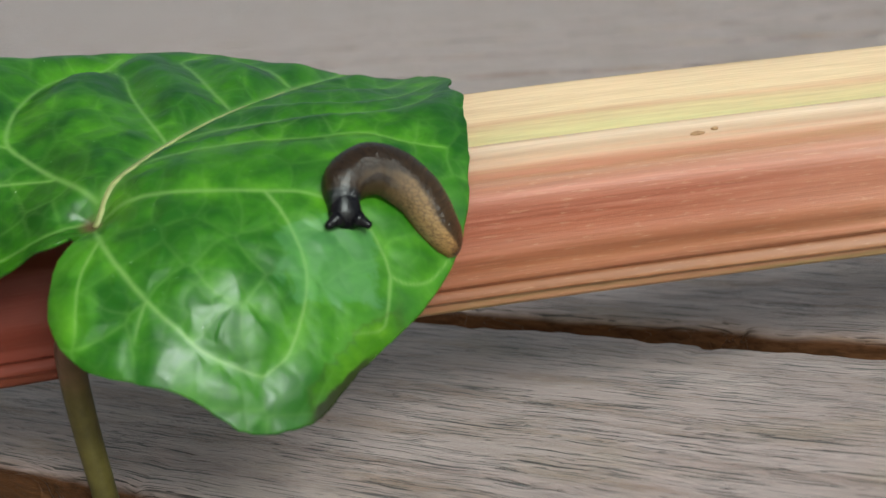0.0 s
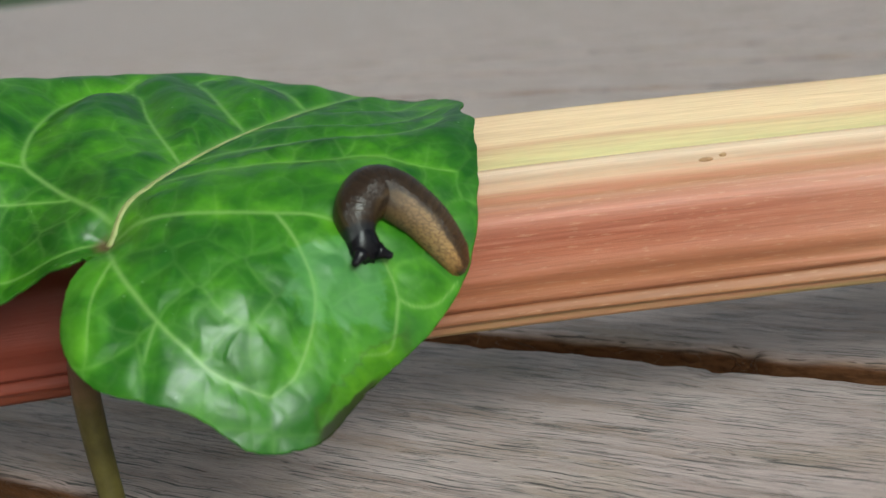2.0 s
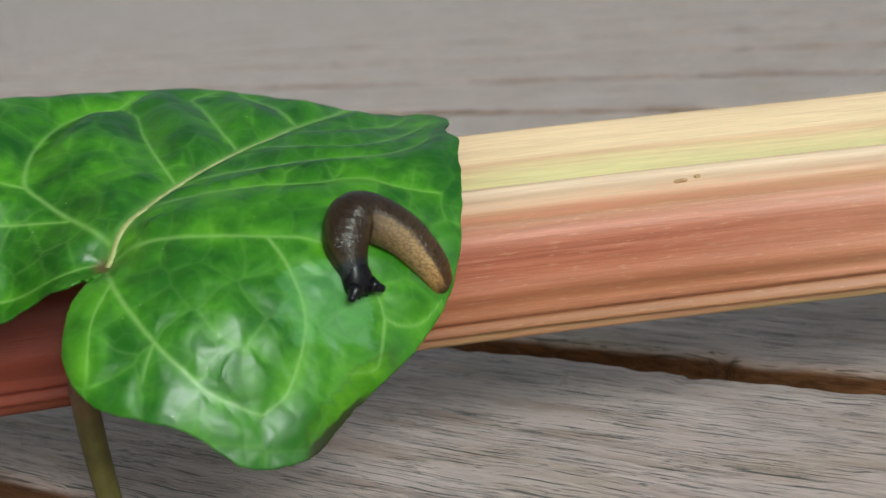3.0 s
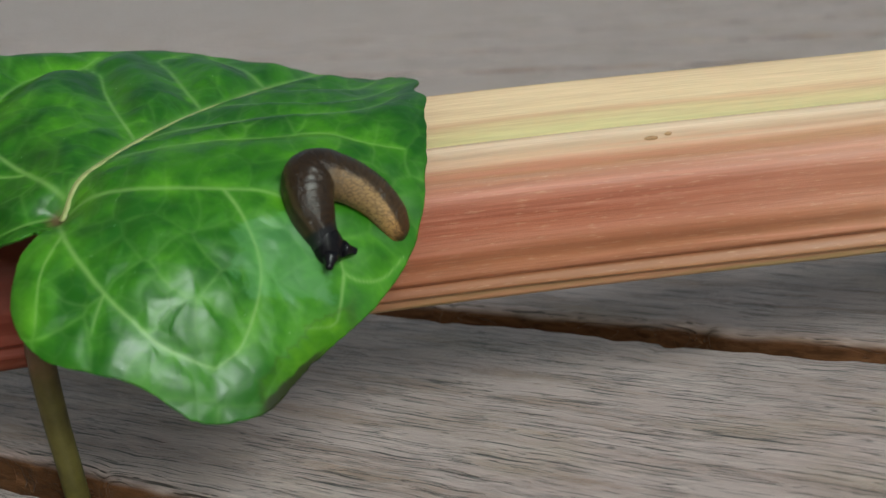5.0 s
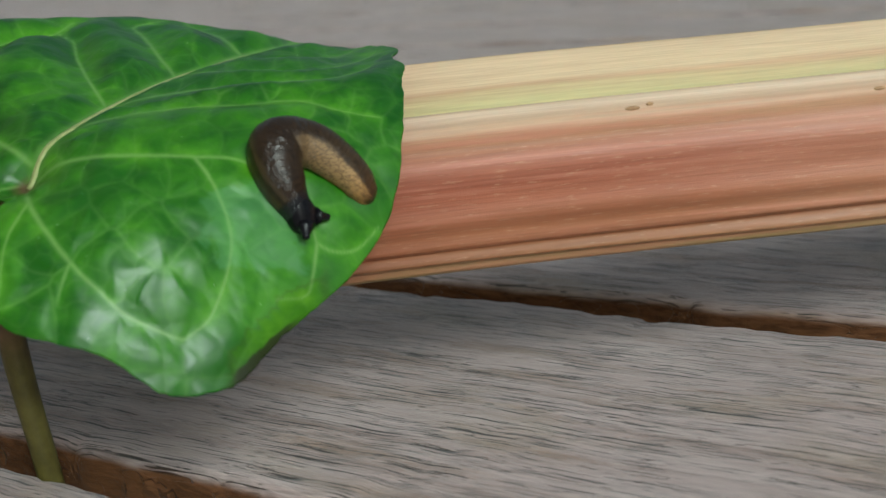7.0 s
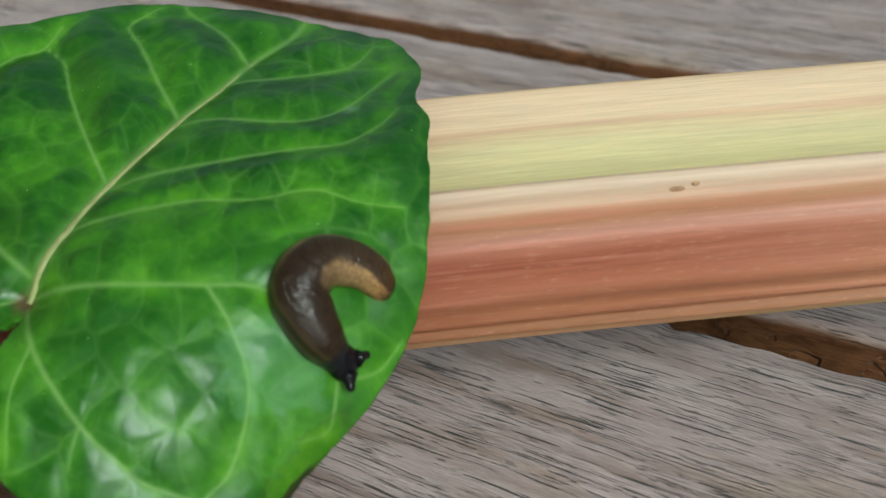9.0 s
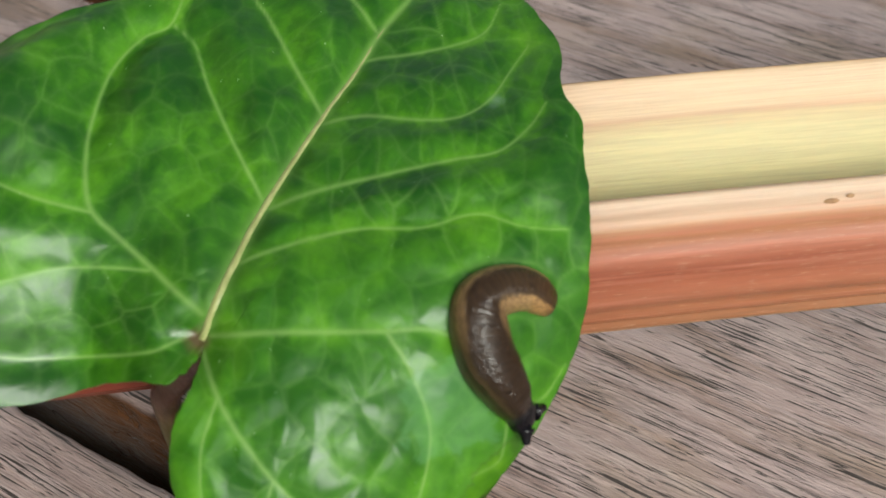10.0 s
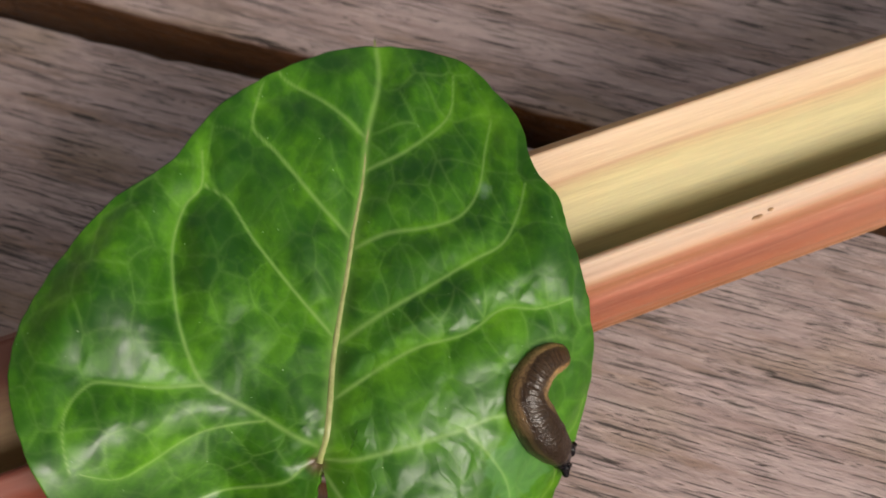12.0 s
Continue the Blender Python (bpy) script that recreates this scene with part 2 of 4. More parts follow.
def leaf_material():
    n = Nodes("leaf_blade")
    uv = n.uv("plan")
    sep = n.node("SeparateXYZ", {0: uv})
    u, v = sep.outputs[0], sep.outputs[1]
    vein = n.node("Attribute", attribute_name="vein").outputs["Fac"]
    warp = n.node("VectorMath", {0: uv, 1: n.node("VectorMath", {0: n.node("TexNoise", {"Vector": uv, "Scale": 11.0, "Detail": 4.0}).outputs["Color"], "Scale": 0.075}, operation="SCALE").outputs[0]}, operation="ADD").outputs[0]
    deep = n.node("Attribute", attribute_name="deep").outputs["Fac"]
    isle = n.node("Attribute", attribute_name="tone").outputs["Fac"]
    big = n.noise(uv, 4.0, 4.0, 0.55)
    mott = n.noise(warp, 16.0, 5.0, 0.6)
    tiny = n.noise(uv, 130.0, 3.0, 0.6)
    shade = n.math("ADD", n.math("MULTIPLY", big, 0.55), n.math("MULTIPLY", mott, 0.45))
    shade = n.math("ADD", shade, n.math("MULTIPLY", n.math("SUBTRACT", isle, 0.5), 0.055))
    shade = n.math("ADD", shade, n.math("MULTIPLY", n.math("SUBTRACT", 0.55, deep), 0.20))
    green = n.ramp(shade, (0.36, (0.014, 0.080, 0.004)), (0.47, (0.038, 0.152, 0.005)), (0.57, (0.082, 0.258, 0.007)), (0.69, (0.145, 0.37, 0.017)))
    # the lower lobe is lighter and more yellow
    young = n.math("MULTIPLY", n.span(n.math("ADD", v, n.math("MULTIPLY", n.math("SUBTRACT", big, 0.5), 0.5)), 0.05, -0.35), n.span(u, -0.45, -0.2))
    green = n.mix(n.math("MULTIPLY", young, 0.5), green, n.ramp(shade, (0.36, (0.030, 0.140, 0.005)), (0.50, (0.070, 0.235, 0.008)), (0.66, (0.140, 0.34, 0.020))))
    col = n.mix(n.math("MULTIPLY", vein, 0.70), green, (0.24, 0.40, 0.11, 1))
    # grazed window and browned margin
    ragged = n.math("MULTIPLY", n.math("SUBTRACT", mott, 0.5), 0.16)
    d1 = n.node("VectorMath", {0: uv, 1: (0.27, -0.43, 0.0)}, operation="DISTANCE").outputs["Value"]
    graze = n.span(n.math("ADD", d1, ragged), 0.115, 0.095)
    col = n.mix(n.math("MULTIPLY", graze, 0.28), col, (0.17, 0.40, 0.15, 1))
    line = n.math("ADD", n.math("MULTIPLY", u, 0.70), n.math("MULTIPLY", v, -0.714))
    rot = n.math("MULTIPLY", n.span(n.math("ADD", line, n.math("MULTIPLY", ragged, 0.5)), 0.625, 0.650), n.math("MULTIPLY", n.span(n.math("ADD", u, ragged), 0.15, 0.25), n.span(u, 0.43, 0.36)))
    col = n.mix(n.math("MULTIPLY", rot, 0.28), col, n.ramp(mott, (0.35, (0.060, 0.095, 0.008)), (0.65, (0.12, 0.175, 0.014))))
    seam = n.span(n.math("ABSOLUTE", n.math("SUBTRACT", rot, 0.4)), 0.3, 0.05)
    col = n.mix(n.math("MULTIPLY", seam, 0.3), col, (0.035, 0.040, 0.008, 1))
    edge = n.math("MULTIPLY", n.span(n.math("ADD", line, n.math("MULTIPLY", ragged, 0.25)), 0.671, 0.680), n.math("MULTIPLY", n.span(u, 0.18, 0.21), n.span(u, 0.36, 0.31)))
    col = n.mix(n.math("MULTIPLY", edge, 0.9), col, (0.02, 0.014, 0.010, 1))
    d2 = n.node("VectorMath", {0: uv, 1: (0.455, 0.235, 0.0)}, operation="DISTANCE").outputs["Value"]
    col = n.mix(n.span(n.math("ADD", d2, n.math("MULTIPLY", ragged, 0.35)), 0.030, 0.006, 0.0, 0.35), col, (0.30, 0.42, 0.36, 1))
    d3 = n.node("VectorMath", {0: uv, 1: (-0.242, -0.250, 0.0)}, operation="DISTANCE").outputs["Value"]
    col = n.mix(n.span(n.math("ADD", d3, n.math("MULTIPLY", ragged, 0.2)), 0.040, 0.012, 0.0, 0.85), col, (0.11, 0.045, 0.032, 1))
    speck = n.node("TexVoronoi", {"Vector": uv, "Scale": 24.0}, feature="F1").outputs["Distance"]
    col = n.mix(n.span(speck, 0.035, 0.025), col, (0.45, 0.62, 0.35, 1))
    h = n.math("ADD", n.math("MULTIPLY", tiny, 0.5), n.math("MULTIPLY", mott, 0.8))
    n.set(Base_Color=col, Roughness=n.math("ADD", n.span(mott, 0.3, 0.7, 0.31, 0.42), n.math("MULTIPLY", n.math("MAXIMUM", rot, n.math("MULTIPLY", graze, 0.3)), 0.16)), Specular_IOR_Level=n.math("SUBTRACT", 0.5, n.math("MULTIPLY", rot, 0.4)), Normal=n.bump(h, 0.11, 0.0003))
    tr = n.node("BsdfTranslucent", {"Color": n.mix(0.5, col, (0.25, 0.55, 0.03, 1))})
    mix = n.node("MixShader", {0: 0.26, 1: n.bsdf.outputs[0], 2: tr.outputs[0]})
    n.tree.links.new(mix.outputs[0], n.out.inputs[0])
    return n.mat


def plain_material(name, dark, light, rough, scale, coords="Object", spec=0.5, relief=0.2, distance=0.0002):
    n = Nodes(name)
    vec = n.coords(coords)
    a, b = n.noise(vec, scale, 4.0), n.noise(vec, scale * 7, 3.0)
    f = n.math("ADD", n.math("MULTIPLY", a, 0.7), n.math("MULTIPLY", b, 0.3))
    return n.set(Base_Color=n.ramp(f, (0.35, dark), (0.65, light)), Roughness=n.span(b, 0.3, 0.7, rough - 0.06, rough + 0.06), Specular_IOR_Level=spec, Normal=n.bump(f, relief, distance))


def stem_material():
    n = Nodes("leaf_stem_skin")
    vec = n.coords("Object")
    mott, fine = n.noise(vec, 260.0, 4.0), n.noise(n.scaled(vec, 2600, 2600, 300), 1.0, 3.0)
    high = n.node("SeparateXYZ", {0: vec}).outputs[2]
    olive = n.ramp(mott, (0.35, (0.070, 0.056, 0.013)), (0.65, (0.13, 0.108, 0.027)))
    purple = n.ramp(mott, (0.35, (0.050, 0.020, 0.012)), (0.65, (0.13, 0.058, 0.034)))
    col = n.mix(n.span(n.math("ADD", high, n.math("MULTIPLY", n.math("SUBTRACT", mott, 0.5), 0.01)), -0.028, -0.016), olive, purple)
    return n.set(Base_Color=col, Roughness=n.span(fine, 0.3, 0.7, 0.36, 0.5), Specular_IOR_Level=0.45, Normal=n.bump(n.math("ADD", fine, mott), 0.25, 0.0002))


def slug_material():
    n = Nodes("slug_skin")
    uv = n.uv("skin")
    sep = n.node("SeparateXYZ", {0: uv})
    s, a = sep.outputs[0], sep.outputs[1]          # along the body from the tail; 0 at the foot, 1 on the back
    lean = n.node("CombineXYZ", {0: n.math("ADD", n.math("MULTIPLY", s, 46.0), n.math("MULTIPLY", a, 7.0)), 1: n.math("MULTIPLY", a, 6.5)}).outputs[0]
    net = n.node("TexVoronoi", {"Vector": lean, "Scale": 1.0}, feature="DISTANCE_TO_EDGE").outputs["Distance"]
    mott = n.noise(n.scaled(uv, 14, 5, 1), 1.0, 4.0, 0.6)
    grain = n.noise(n.scaled(uv, 70, 22, 1), 1.0, 3.0, 0.6)
    ragged = n.math("MULTIPLY", n.math("SUBTRACT", mott, 0.5), 0.22)
    side = n.ramp(n.math("ADD", s, n.math("MULTIPLY", ragged, 0.8)),
                  (0.0, (0.33, 0.16, 0.045)), (0.20, (0.28, 0.17, 0.072)), (0.42, (0.16, 0.098, 0.044)), (0.56, (0.048, 0.028, 0.012)), (0.80, (0.038, 0.022, 0.010)))
    lines = n.math("MULTIPLY", n.span(net, 0.11, 0.02), n.span(s, 0.60, 0.46))
    col = n.mix(n.math("MULTIPLY", lines, 0.62), side, (0.045, 0.026, 0.014, 1))
    mantle = n.span(n.math("ADD", s, n.math("MULTIPLY", ragged, 0.15)), 0.50, 0.58)
    dark = n.ramp(grain, (0.3, (0.007, 0.0030, 0.0012)), (0.7, (0.024, 0.0115, 0.0045)))
    edge = n.math("ADD", a, ragged)
    # a dark stripe along the back; on the mantle it widens, with a paler and another dark stripe below it
    back = n.span(n.math("ADD", edge, n.math("MULTIPLY", mantle, 0.13)), 0.83, 0.93)
    stripe = n.math("MULTIPLY", mantle, n.math("MULTIPLY", n.span(edge, 0.36, 0.46), n.span(edge, 0.64, 0.57)))
    tip = n.math("MULTIPLY", n.span(s, 0.10, 0.02), n.span(a, 0.25, 0.5))
    col = n.mix(n.math("MULTIPLY", n.math("MAXIMUM", n.math("MAXIMUM", back, tip), stripe), 0.92), col, dark)
    foot = n.span(a, 0.13, 0.05)
    col = n.mix(n.math("MULTIPLY", foot, n.span(s, 0.25, 0.42, 0.75, 0.06)), col, (0.34, 0.165, 0.050, 1))
    head = n.span(n.math("ADD", s, n.math("MULTIPLY", ragged, 0.13)), 0.855, 0.875)
    col = n.mix(head, col, (0.006, 0.006, 0.008, 1))
    h = n.math("ADD", n.math("MULTIPLY", n.span(net, 0.0, 0.2), n.math("SUBTRACT", 1.0, n.math("MULTIPLY", mantle, 0.7))), grain)
    wet = n.bump(n.math("ADD", n.noise(n.scaled(uv, 50, 20, 1), 1.0, 3.0), n.math("MULTIPLY", grain, 0.3)), 0.55, 0.0005)
    return n.set(Base_Color=col, Roughness=0.42, Specular_IOR_Level=0.06, Coat_Weight=0.6, Coat_Roughness=0.05, Coat_Normal=wet, Normal=n.bump(h, 0.15, 0.00025))


def ground_material():
    n = Nodes("shaded_lawn")
    vec = n.coords("Object")
    a, b = n.noise(vec, 3.0, 4.0), n.noise(vec, 60.0, 5.0, 0.7)
    f = n.math("ADD", n.math("MULTIPLY", a, 0.5), n.math("MULTIPLY", b, 0.5))
    return n.set(Base_Color=n.ramp(f, (0.38, (0.02, 0.03, 0.012)), (0.62, (0.06, 0.09, 0.025))), Roughness=0.9, Normal=n.bump(b, 0.8, 0.02))


WOOD, STALK, LEAF, SLUG, GROUND = wood_material(), stalk_material(), leaf_material(), slug_material(), ground_material()
VEIN = plain_material("leaf_vein", (0.21, 0.36, 0.08), (0.34, 0.48, 0.16), 0.42, 900.0, relief=0.15)
RIB = plain_material("leaf_midrib", (0.23, 0.26, 0.085), (0.37, 0.38, 0.16), 0.42, 500.0, relief=0.15)
STEM = stem_material()
SCAR = plain_material("stalk_scar", (0.24, 0.12, 0.05), (0.42, 0.26, 0.13), 0.6, 700.0, relief=0.3)
BLACK = plain_material("slug_black_skin", (0.003, 0.003, 0.004), (0.008, 0.007, 0.009), 0.16, 900.0, spec=0.16, relief=0.3)
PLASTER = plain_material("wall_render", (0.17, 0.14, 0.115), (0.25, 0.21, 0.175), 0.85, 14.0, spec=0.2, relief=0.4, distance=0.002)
SOIL = plain_material("soil", (0.012, 0.009, 0.007), (0.03, 0.022, 0.015), 0.8, 900.0)
# whitish and only partly clear: the droplets' white glints are put into the colour
GLINT_WATER = plain_material("white_glint_film", (0.7, 0.72, 0.72), (0.8, 0.8, 0.8), 0.06, 300.0, spec=0.8, relief=0.1)
GLINT_WATER.node_tree.nodes["Principled BSDF"].inputs["Transmission Weight"].default_value = 0.35

# ---------------------------------------------------------------- ground and table
PITCH, GAP, THICK = 0.080, 0.0078, 0.022      # metres from slat to slat, of the gap, of the slat
DECK_TOP = 0.16


def ground():
    v, f = [], []
    m = 24
    for i in range(m + 1):
        for j in range(m + 1):
            x, y = (i / m * 2 - 1), (j / m * 2 - 1)
            r = 900.0
            px, py = r * x * abs(x) ** 2, r * y * abs(y) ** 2
            v.append((px, py, -DECK_TOP - 0.03 + 0.02 * noise.noise(Vector((px * 0.4, py * 0.4, 0)))))
    for i in range(m):
        for j in range(m):
            a = i * (m + 1) + j
            f.append((a, a + m + 1, a + m + 2, a + 1))
    return tagged(new("ground", mesh_of("ground", v, f, GROUND)), "dark shaded lawn and soil under the decking", "ground", kind="structure")


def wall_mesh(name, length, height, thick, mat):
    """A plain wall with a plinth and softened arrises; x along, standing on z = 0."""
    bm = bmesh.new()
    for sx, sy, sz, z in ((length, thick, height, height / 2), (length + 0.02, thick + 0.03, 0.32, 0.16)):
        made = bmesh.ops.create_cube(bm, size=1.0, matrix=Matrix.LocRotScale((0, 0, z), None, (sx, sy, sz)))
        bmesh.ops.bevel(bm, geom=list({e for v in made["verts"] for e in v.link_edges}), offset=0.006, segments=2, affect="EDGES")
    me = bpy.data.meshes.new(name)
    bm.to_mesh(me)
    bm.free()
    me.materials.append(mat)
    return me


def sky_blocking_walls():
    """Two unseen walls beside and behind the camera, added to block sky light."""
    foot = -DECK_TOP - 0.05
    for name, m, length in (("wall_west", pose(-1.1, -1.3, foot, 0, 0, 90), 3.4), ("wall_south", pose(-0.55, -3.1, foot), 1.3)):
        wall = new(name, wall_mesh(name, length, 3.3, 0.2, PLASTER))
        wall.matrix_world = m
        tagged(wall, "plain brown-grey rendered wall, unseen, added to block sky light", "wall", kind="structure")


def slat_mesh(length, width, seed, steps):
    """A board with softened, slightly worn long edges; x along, top at z = 0."""
    rnd = random.Random(seed)
    prof = []
    r = 0.0022
    for k in range(5):
        a = radians(90 - 22.5 * k)
        prof.append((width / 2 - r + r * math.cos(a), -r + r * math.sin(a)))
    prof += [(width / 2, -THICK + 0.001), (width / 2 - 0.001, -THICK), (-width / 2 + 0.001, -THICK), (-width / 2, -THICK + 0.001)]
    for k in range(5):
        a = radians(180 - 22.5 * k)
        prof.append((-width / 2 + r + r * math.cos(a), -r + r * math.sin(a)))
    prof += [(-width / 6, 0.0), (width / 6, 0.0)]
    n = len(prof)
    v, f = [], []
    ph = [rnd.uniform(0, 40) for _ in range(3)]
    for i in range(steps + 1):
        x = i / steps * 2 - 1
        x = math.copysign(abs(x) ** 2.6, x) * length / 2
        for y, z in prof:
            w = 0.00032 * noise.noise(Vector((x * 60, y * 30 + ph[0], ph[1]))) + 0.00025 * noise.noise(Vector((x * 260, math.copysign(3, y) + ph[2], 0)))
            side = abs(y) > width / 2 - 0.004
            chip = max(0.0, noise.noise(Vector((x * 210, math.copysign(7, y) + ph[1], 2))) - 0.30) * 0.0016 if side and z > -0.006 else 0.0
            v.append((x, y + (w * 1.6 if side else 0) - math.copysign(chip, y), z + (w * 0.7 if z > -0.004 else 0) - chip * 0.5))
    for i in range(steps):
        for j in range(n):
            f.append((i * n + j, (i + 1) * n + j, (i + 1) * n + (j + 1) % n, i * n + (j + 1) % n))
    f += [tuple(range(n)), tuple(steps * n + j for j in range(n))[::-1]]
    return mesh_of("slat", v, f, WOOD)


def box_mesh(name, sx, sy, sz, bevel=0.003):
    bm = bmesh.new()
    bmesh.ops.create_cube(bm, size=1.0)
    bmesh.ops.scale(bm, vec=(sx, sy, sz), verts=bm.verts)
    bmesh.ops.bevel(bm, geom=bm.edges[:], offset=bevel, segments=2, affect="EDGES")
    me = bpy.data.meshes.new(name)
    bm.to_mesh(me)
    bm.free()
    me.materials.append(WOOD)
    return me


def deck():
    """Narrow weathered boards laid with open gaps on joists, out to the lawn."""
    floor = tagged(new("deck"), "weathered grey-brown wooden deck boards with open gaps between", "deck", kind="structure")
    top, width = DECK_TOP, PITCH - GAP
    floor.location = (0, 0, -top)
    for k in range(-5, 80):
        me = slat_mesh(14.0, width, k + 20, 640 if -2 <= k <= 3 else 220)
        part("board", me, floor, m=pose(0, (k - 0.5) * PITCH + GAP / 2, top))
    y0, y1 = -5.5 * PITCH, 79.5 * PITCH
    for x in (-6.4, -5.2, -4.0, -3.0, -2.0, -1.2, -0.5, 0.5, 1.2, 2.0, 3.0, 4.0, 5.2, 6.4):
        part("joist", box_mesh("joist", 0.05, y1 - y0, top - THICK + 0.03), floor, m=pose(x, (y0 + y1) / 2, (top - THICK - 0.03) / 2))
    return floor


# ---------------------------------------------------------------- rhubarb stalk
STALK_AT, STALK_WAY = np.array([0.641, -0.505, 0.0]), np.array([0.772, 0.635, 0.0]) / math.hypot(0.772, 0.635)
STALK_OUT = np.array([-STALK_WAY[1], STALK_WAY[0], 0.0])
# across, up, and the place on the skin from the near lip round the back
STALK_PROFILE = [(0.052, 0.742, 0.0), (0.016, 0.728, 0.048), (-0.008, 0.690, 0.095), (-0.028, 0.625, 0.143), (-0.034, 0.535, 0.19), (-0.025, 0.465, 0.225), (-0.014, 0.425, 0.250), (-0.007, 0.398, 0.268),
                 (0.000, 0.370, 0.282), (0.034, 0.346, 0.300), (0.13, 0.33, 0.333), (0.24, 0.335, 0.381), (0.34, 0.385, 0.429), (0.41, 0.48, 0.476), (0.44, 0.6, 0.524), (0.43, 0.71, 0.571), (0.405, 0.808, 0.619),
                 (0.375, 0.834, 0.667), (0.335, 0.795, 0.714), (0.28, 0.715, 0.762), (0.2, 0.630, 0.81), (0.130, 0.565, 0.857), (0.088, 0.580, 0.905), (0.070, 0.690, 0.952)]


def rhubarb_stalk():
    prof = smooth_line([q[:2] for q in STALK_PROFILE], 144, closed=True)
    n = len(prof)
    skin = np.interp(np.arange(n) / n * len(STALK_PROFILE), np.arange(len(STALK_PROFILE) + 1), [q[2] for q in STALK_PROFILE] + [1.0])
    a0, a1, steps = -5.2, 5.2, 260
    mid = np.array([0.2, 0.58])
    verts, uv, faces = [], [], []
    for i in range(steps + 1):
        s = a0 + (a1 - a0) * i / steps
        # arched: both ends come down to the table, well apart
        far = max(0.0, abs(s + 0.3) - 2.3)
        drop = 0.5 * (1 - math.cos(min(1.0, far / 2.4) * math.pi)) * (0.285 if s < 0 else 0.355) - 0.013 * math.exp(-((s + 0.45) / 0.8) ** 2) + 0.02 * (0.5 - 0.5 * math.cos(math.pi * min(1.0, max(0.0, (-0.9 - s) / 1.2))))
        size = 1.0 - 0.02 * s
        base = STALK_AT + STALK_WAY * s
        for j, (a, z) in enumerate(prof):
            rib = 0.004 * math.sin(j / n * 2 * math.pi * 17) + 0.006 * noise.noise(Vector((s * 0.8, j * 0.23, 3)))
            d = np.array([a, z]) - mid
            d = d * size * (1 + rib / np.linalg.norm(d))
            q = mid + d
            p = base + STALK_OUT * q[0] + np.array([0, 0, q[1] - drop])
            verts.append(p * K)
            uv.append(((s - a0) / (a1 - a0), skin[j]))
    for i in range(steps):
        for j in range(n):
            faces.append((i * n + j, i * n + (j + 1) % n, (i + 1) * n + (j + 1) % n, (i + 1) * n + j))
    faces += [tuple(range(n))[::-1], tuple(steps * n + j for j in range(n))]
    me = mesh_of("rhubarb_stalk", verts, faces, STALK)
    uv_by_vertex(me, uv, "around")
    thing = tagged(new("rhubarb_stalk"), "red and cream grooved rhubarb stalk lying across the deck", "rhubarb stalk")
    part("stalk_body", me, thing)
    # brown scars on the near lip
    for s, a, z, long, wide in ((-0.05, 0.004, 0.726, 0.018, 0.012), (-0.005, 0.010, 0.732, 0.009, 0.010), (0.57, -0.002, 0.708, 0.016, 0.012)):
        c = STALK_AT + STALK_WAY * s + STALK_OUT * a + np.array([0, 0, z])
        pts = np.array([c + STALK_WAY * long * q for q in np.linspace(-1, 1, 9)])
        v, f = tube(pts * K, wide * 0.5 * K * np.sqrt(np.clip(1.05 - np.linspace(-1, 1, 9) ** 2, 0.05, 1)), 8)
        part("scar", mesh_of("scar", v, f, SCAR), thing, "small dry brown scar")
    return thing


# ---------------------------------------------------------------- leaf
# The blade is a sheet over a plane that leans towards the open side: u across, v up, h out of it.
LEAF_AT = np.array([-0.35, -1.25, 0.8])
LEAF_U, LEAF_V, LEAF_N = np.array([0.7795, 0.6264, 0.0]), np.array([-0.4093, 0.5093, 0.7571]), np.array([0.4742, -0.5901, 0.6534])
CAGE = np.array([
    [0.880, 0.419, 0.051, -0.095, -0.335, -0.790, -1.265],
    [1.046, 0.568, 0.133, 0.206, -0.066, -0.631, -1.068],
    [1.144, 0.750, 0.220, 0.575, 0.175, -0.484, -0.797],
    [0.913, 0.703, 0.172, 0.093, 0.309, 0.001, -0.382],
    [0.127, -0.108, -0.118, -0.231, -0.625, -0.336, -0.414],
    [-0.694, -0.805, -0.706, -0.717, -1.094, -0.948, -0.839],
    [-1.436, -1.435, -1.352, -1.353, -1.516, -1.469, -1.350]])
LEFT_MARGIN = [(-0.237, -0.262), (-0.30, -0.325), (-0.37, -0.320), (-0.464, -0.328), (-0.636, -0.354), (-0.745, -0.328), (-0.832, -0.25), (-0.882, -0.14), (-0.912, 0.0), (-0.925, 0.10),
               (-0.920, 0.215), (-0.864, 0.318), (-0.729, 0.417), (-0.540, 0.512), (-0.364, 0.550), (-0.195, 0.635), (-0.017, 0.662), (0.149, 0.656), (0.329, 0.620), (0.473, 0.567), (0.563, 0.507), (0.608, 0.42), (0.632, 0.344)]
RIGHT_MARGIN = [(0.612, 0.235), (0.640, 0.152), (0.629, 0.083), (0.627, -0.022), (0.612, -0.126), (0.580, -0.28), (0.531, -0.40), (0.446, -0.518), (0.374, -0.595), (0.311, -0.658), (0.258, -0.715),
                (0.205, -0.768), (0.128, -0.796), (0.064, -0.796), (0.030, -0.778), (-0.046, -0.725), (-0.142, -0.692), (-0.23, -0.655), (-0.285, -0.593), (-0.308, -0.51), (-0.294, -0.42), (-0.264, -0.36), (-0.240, -0.30)]
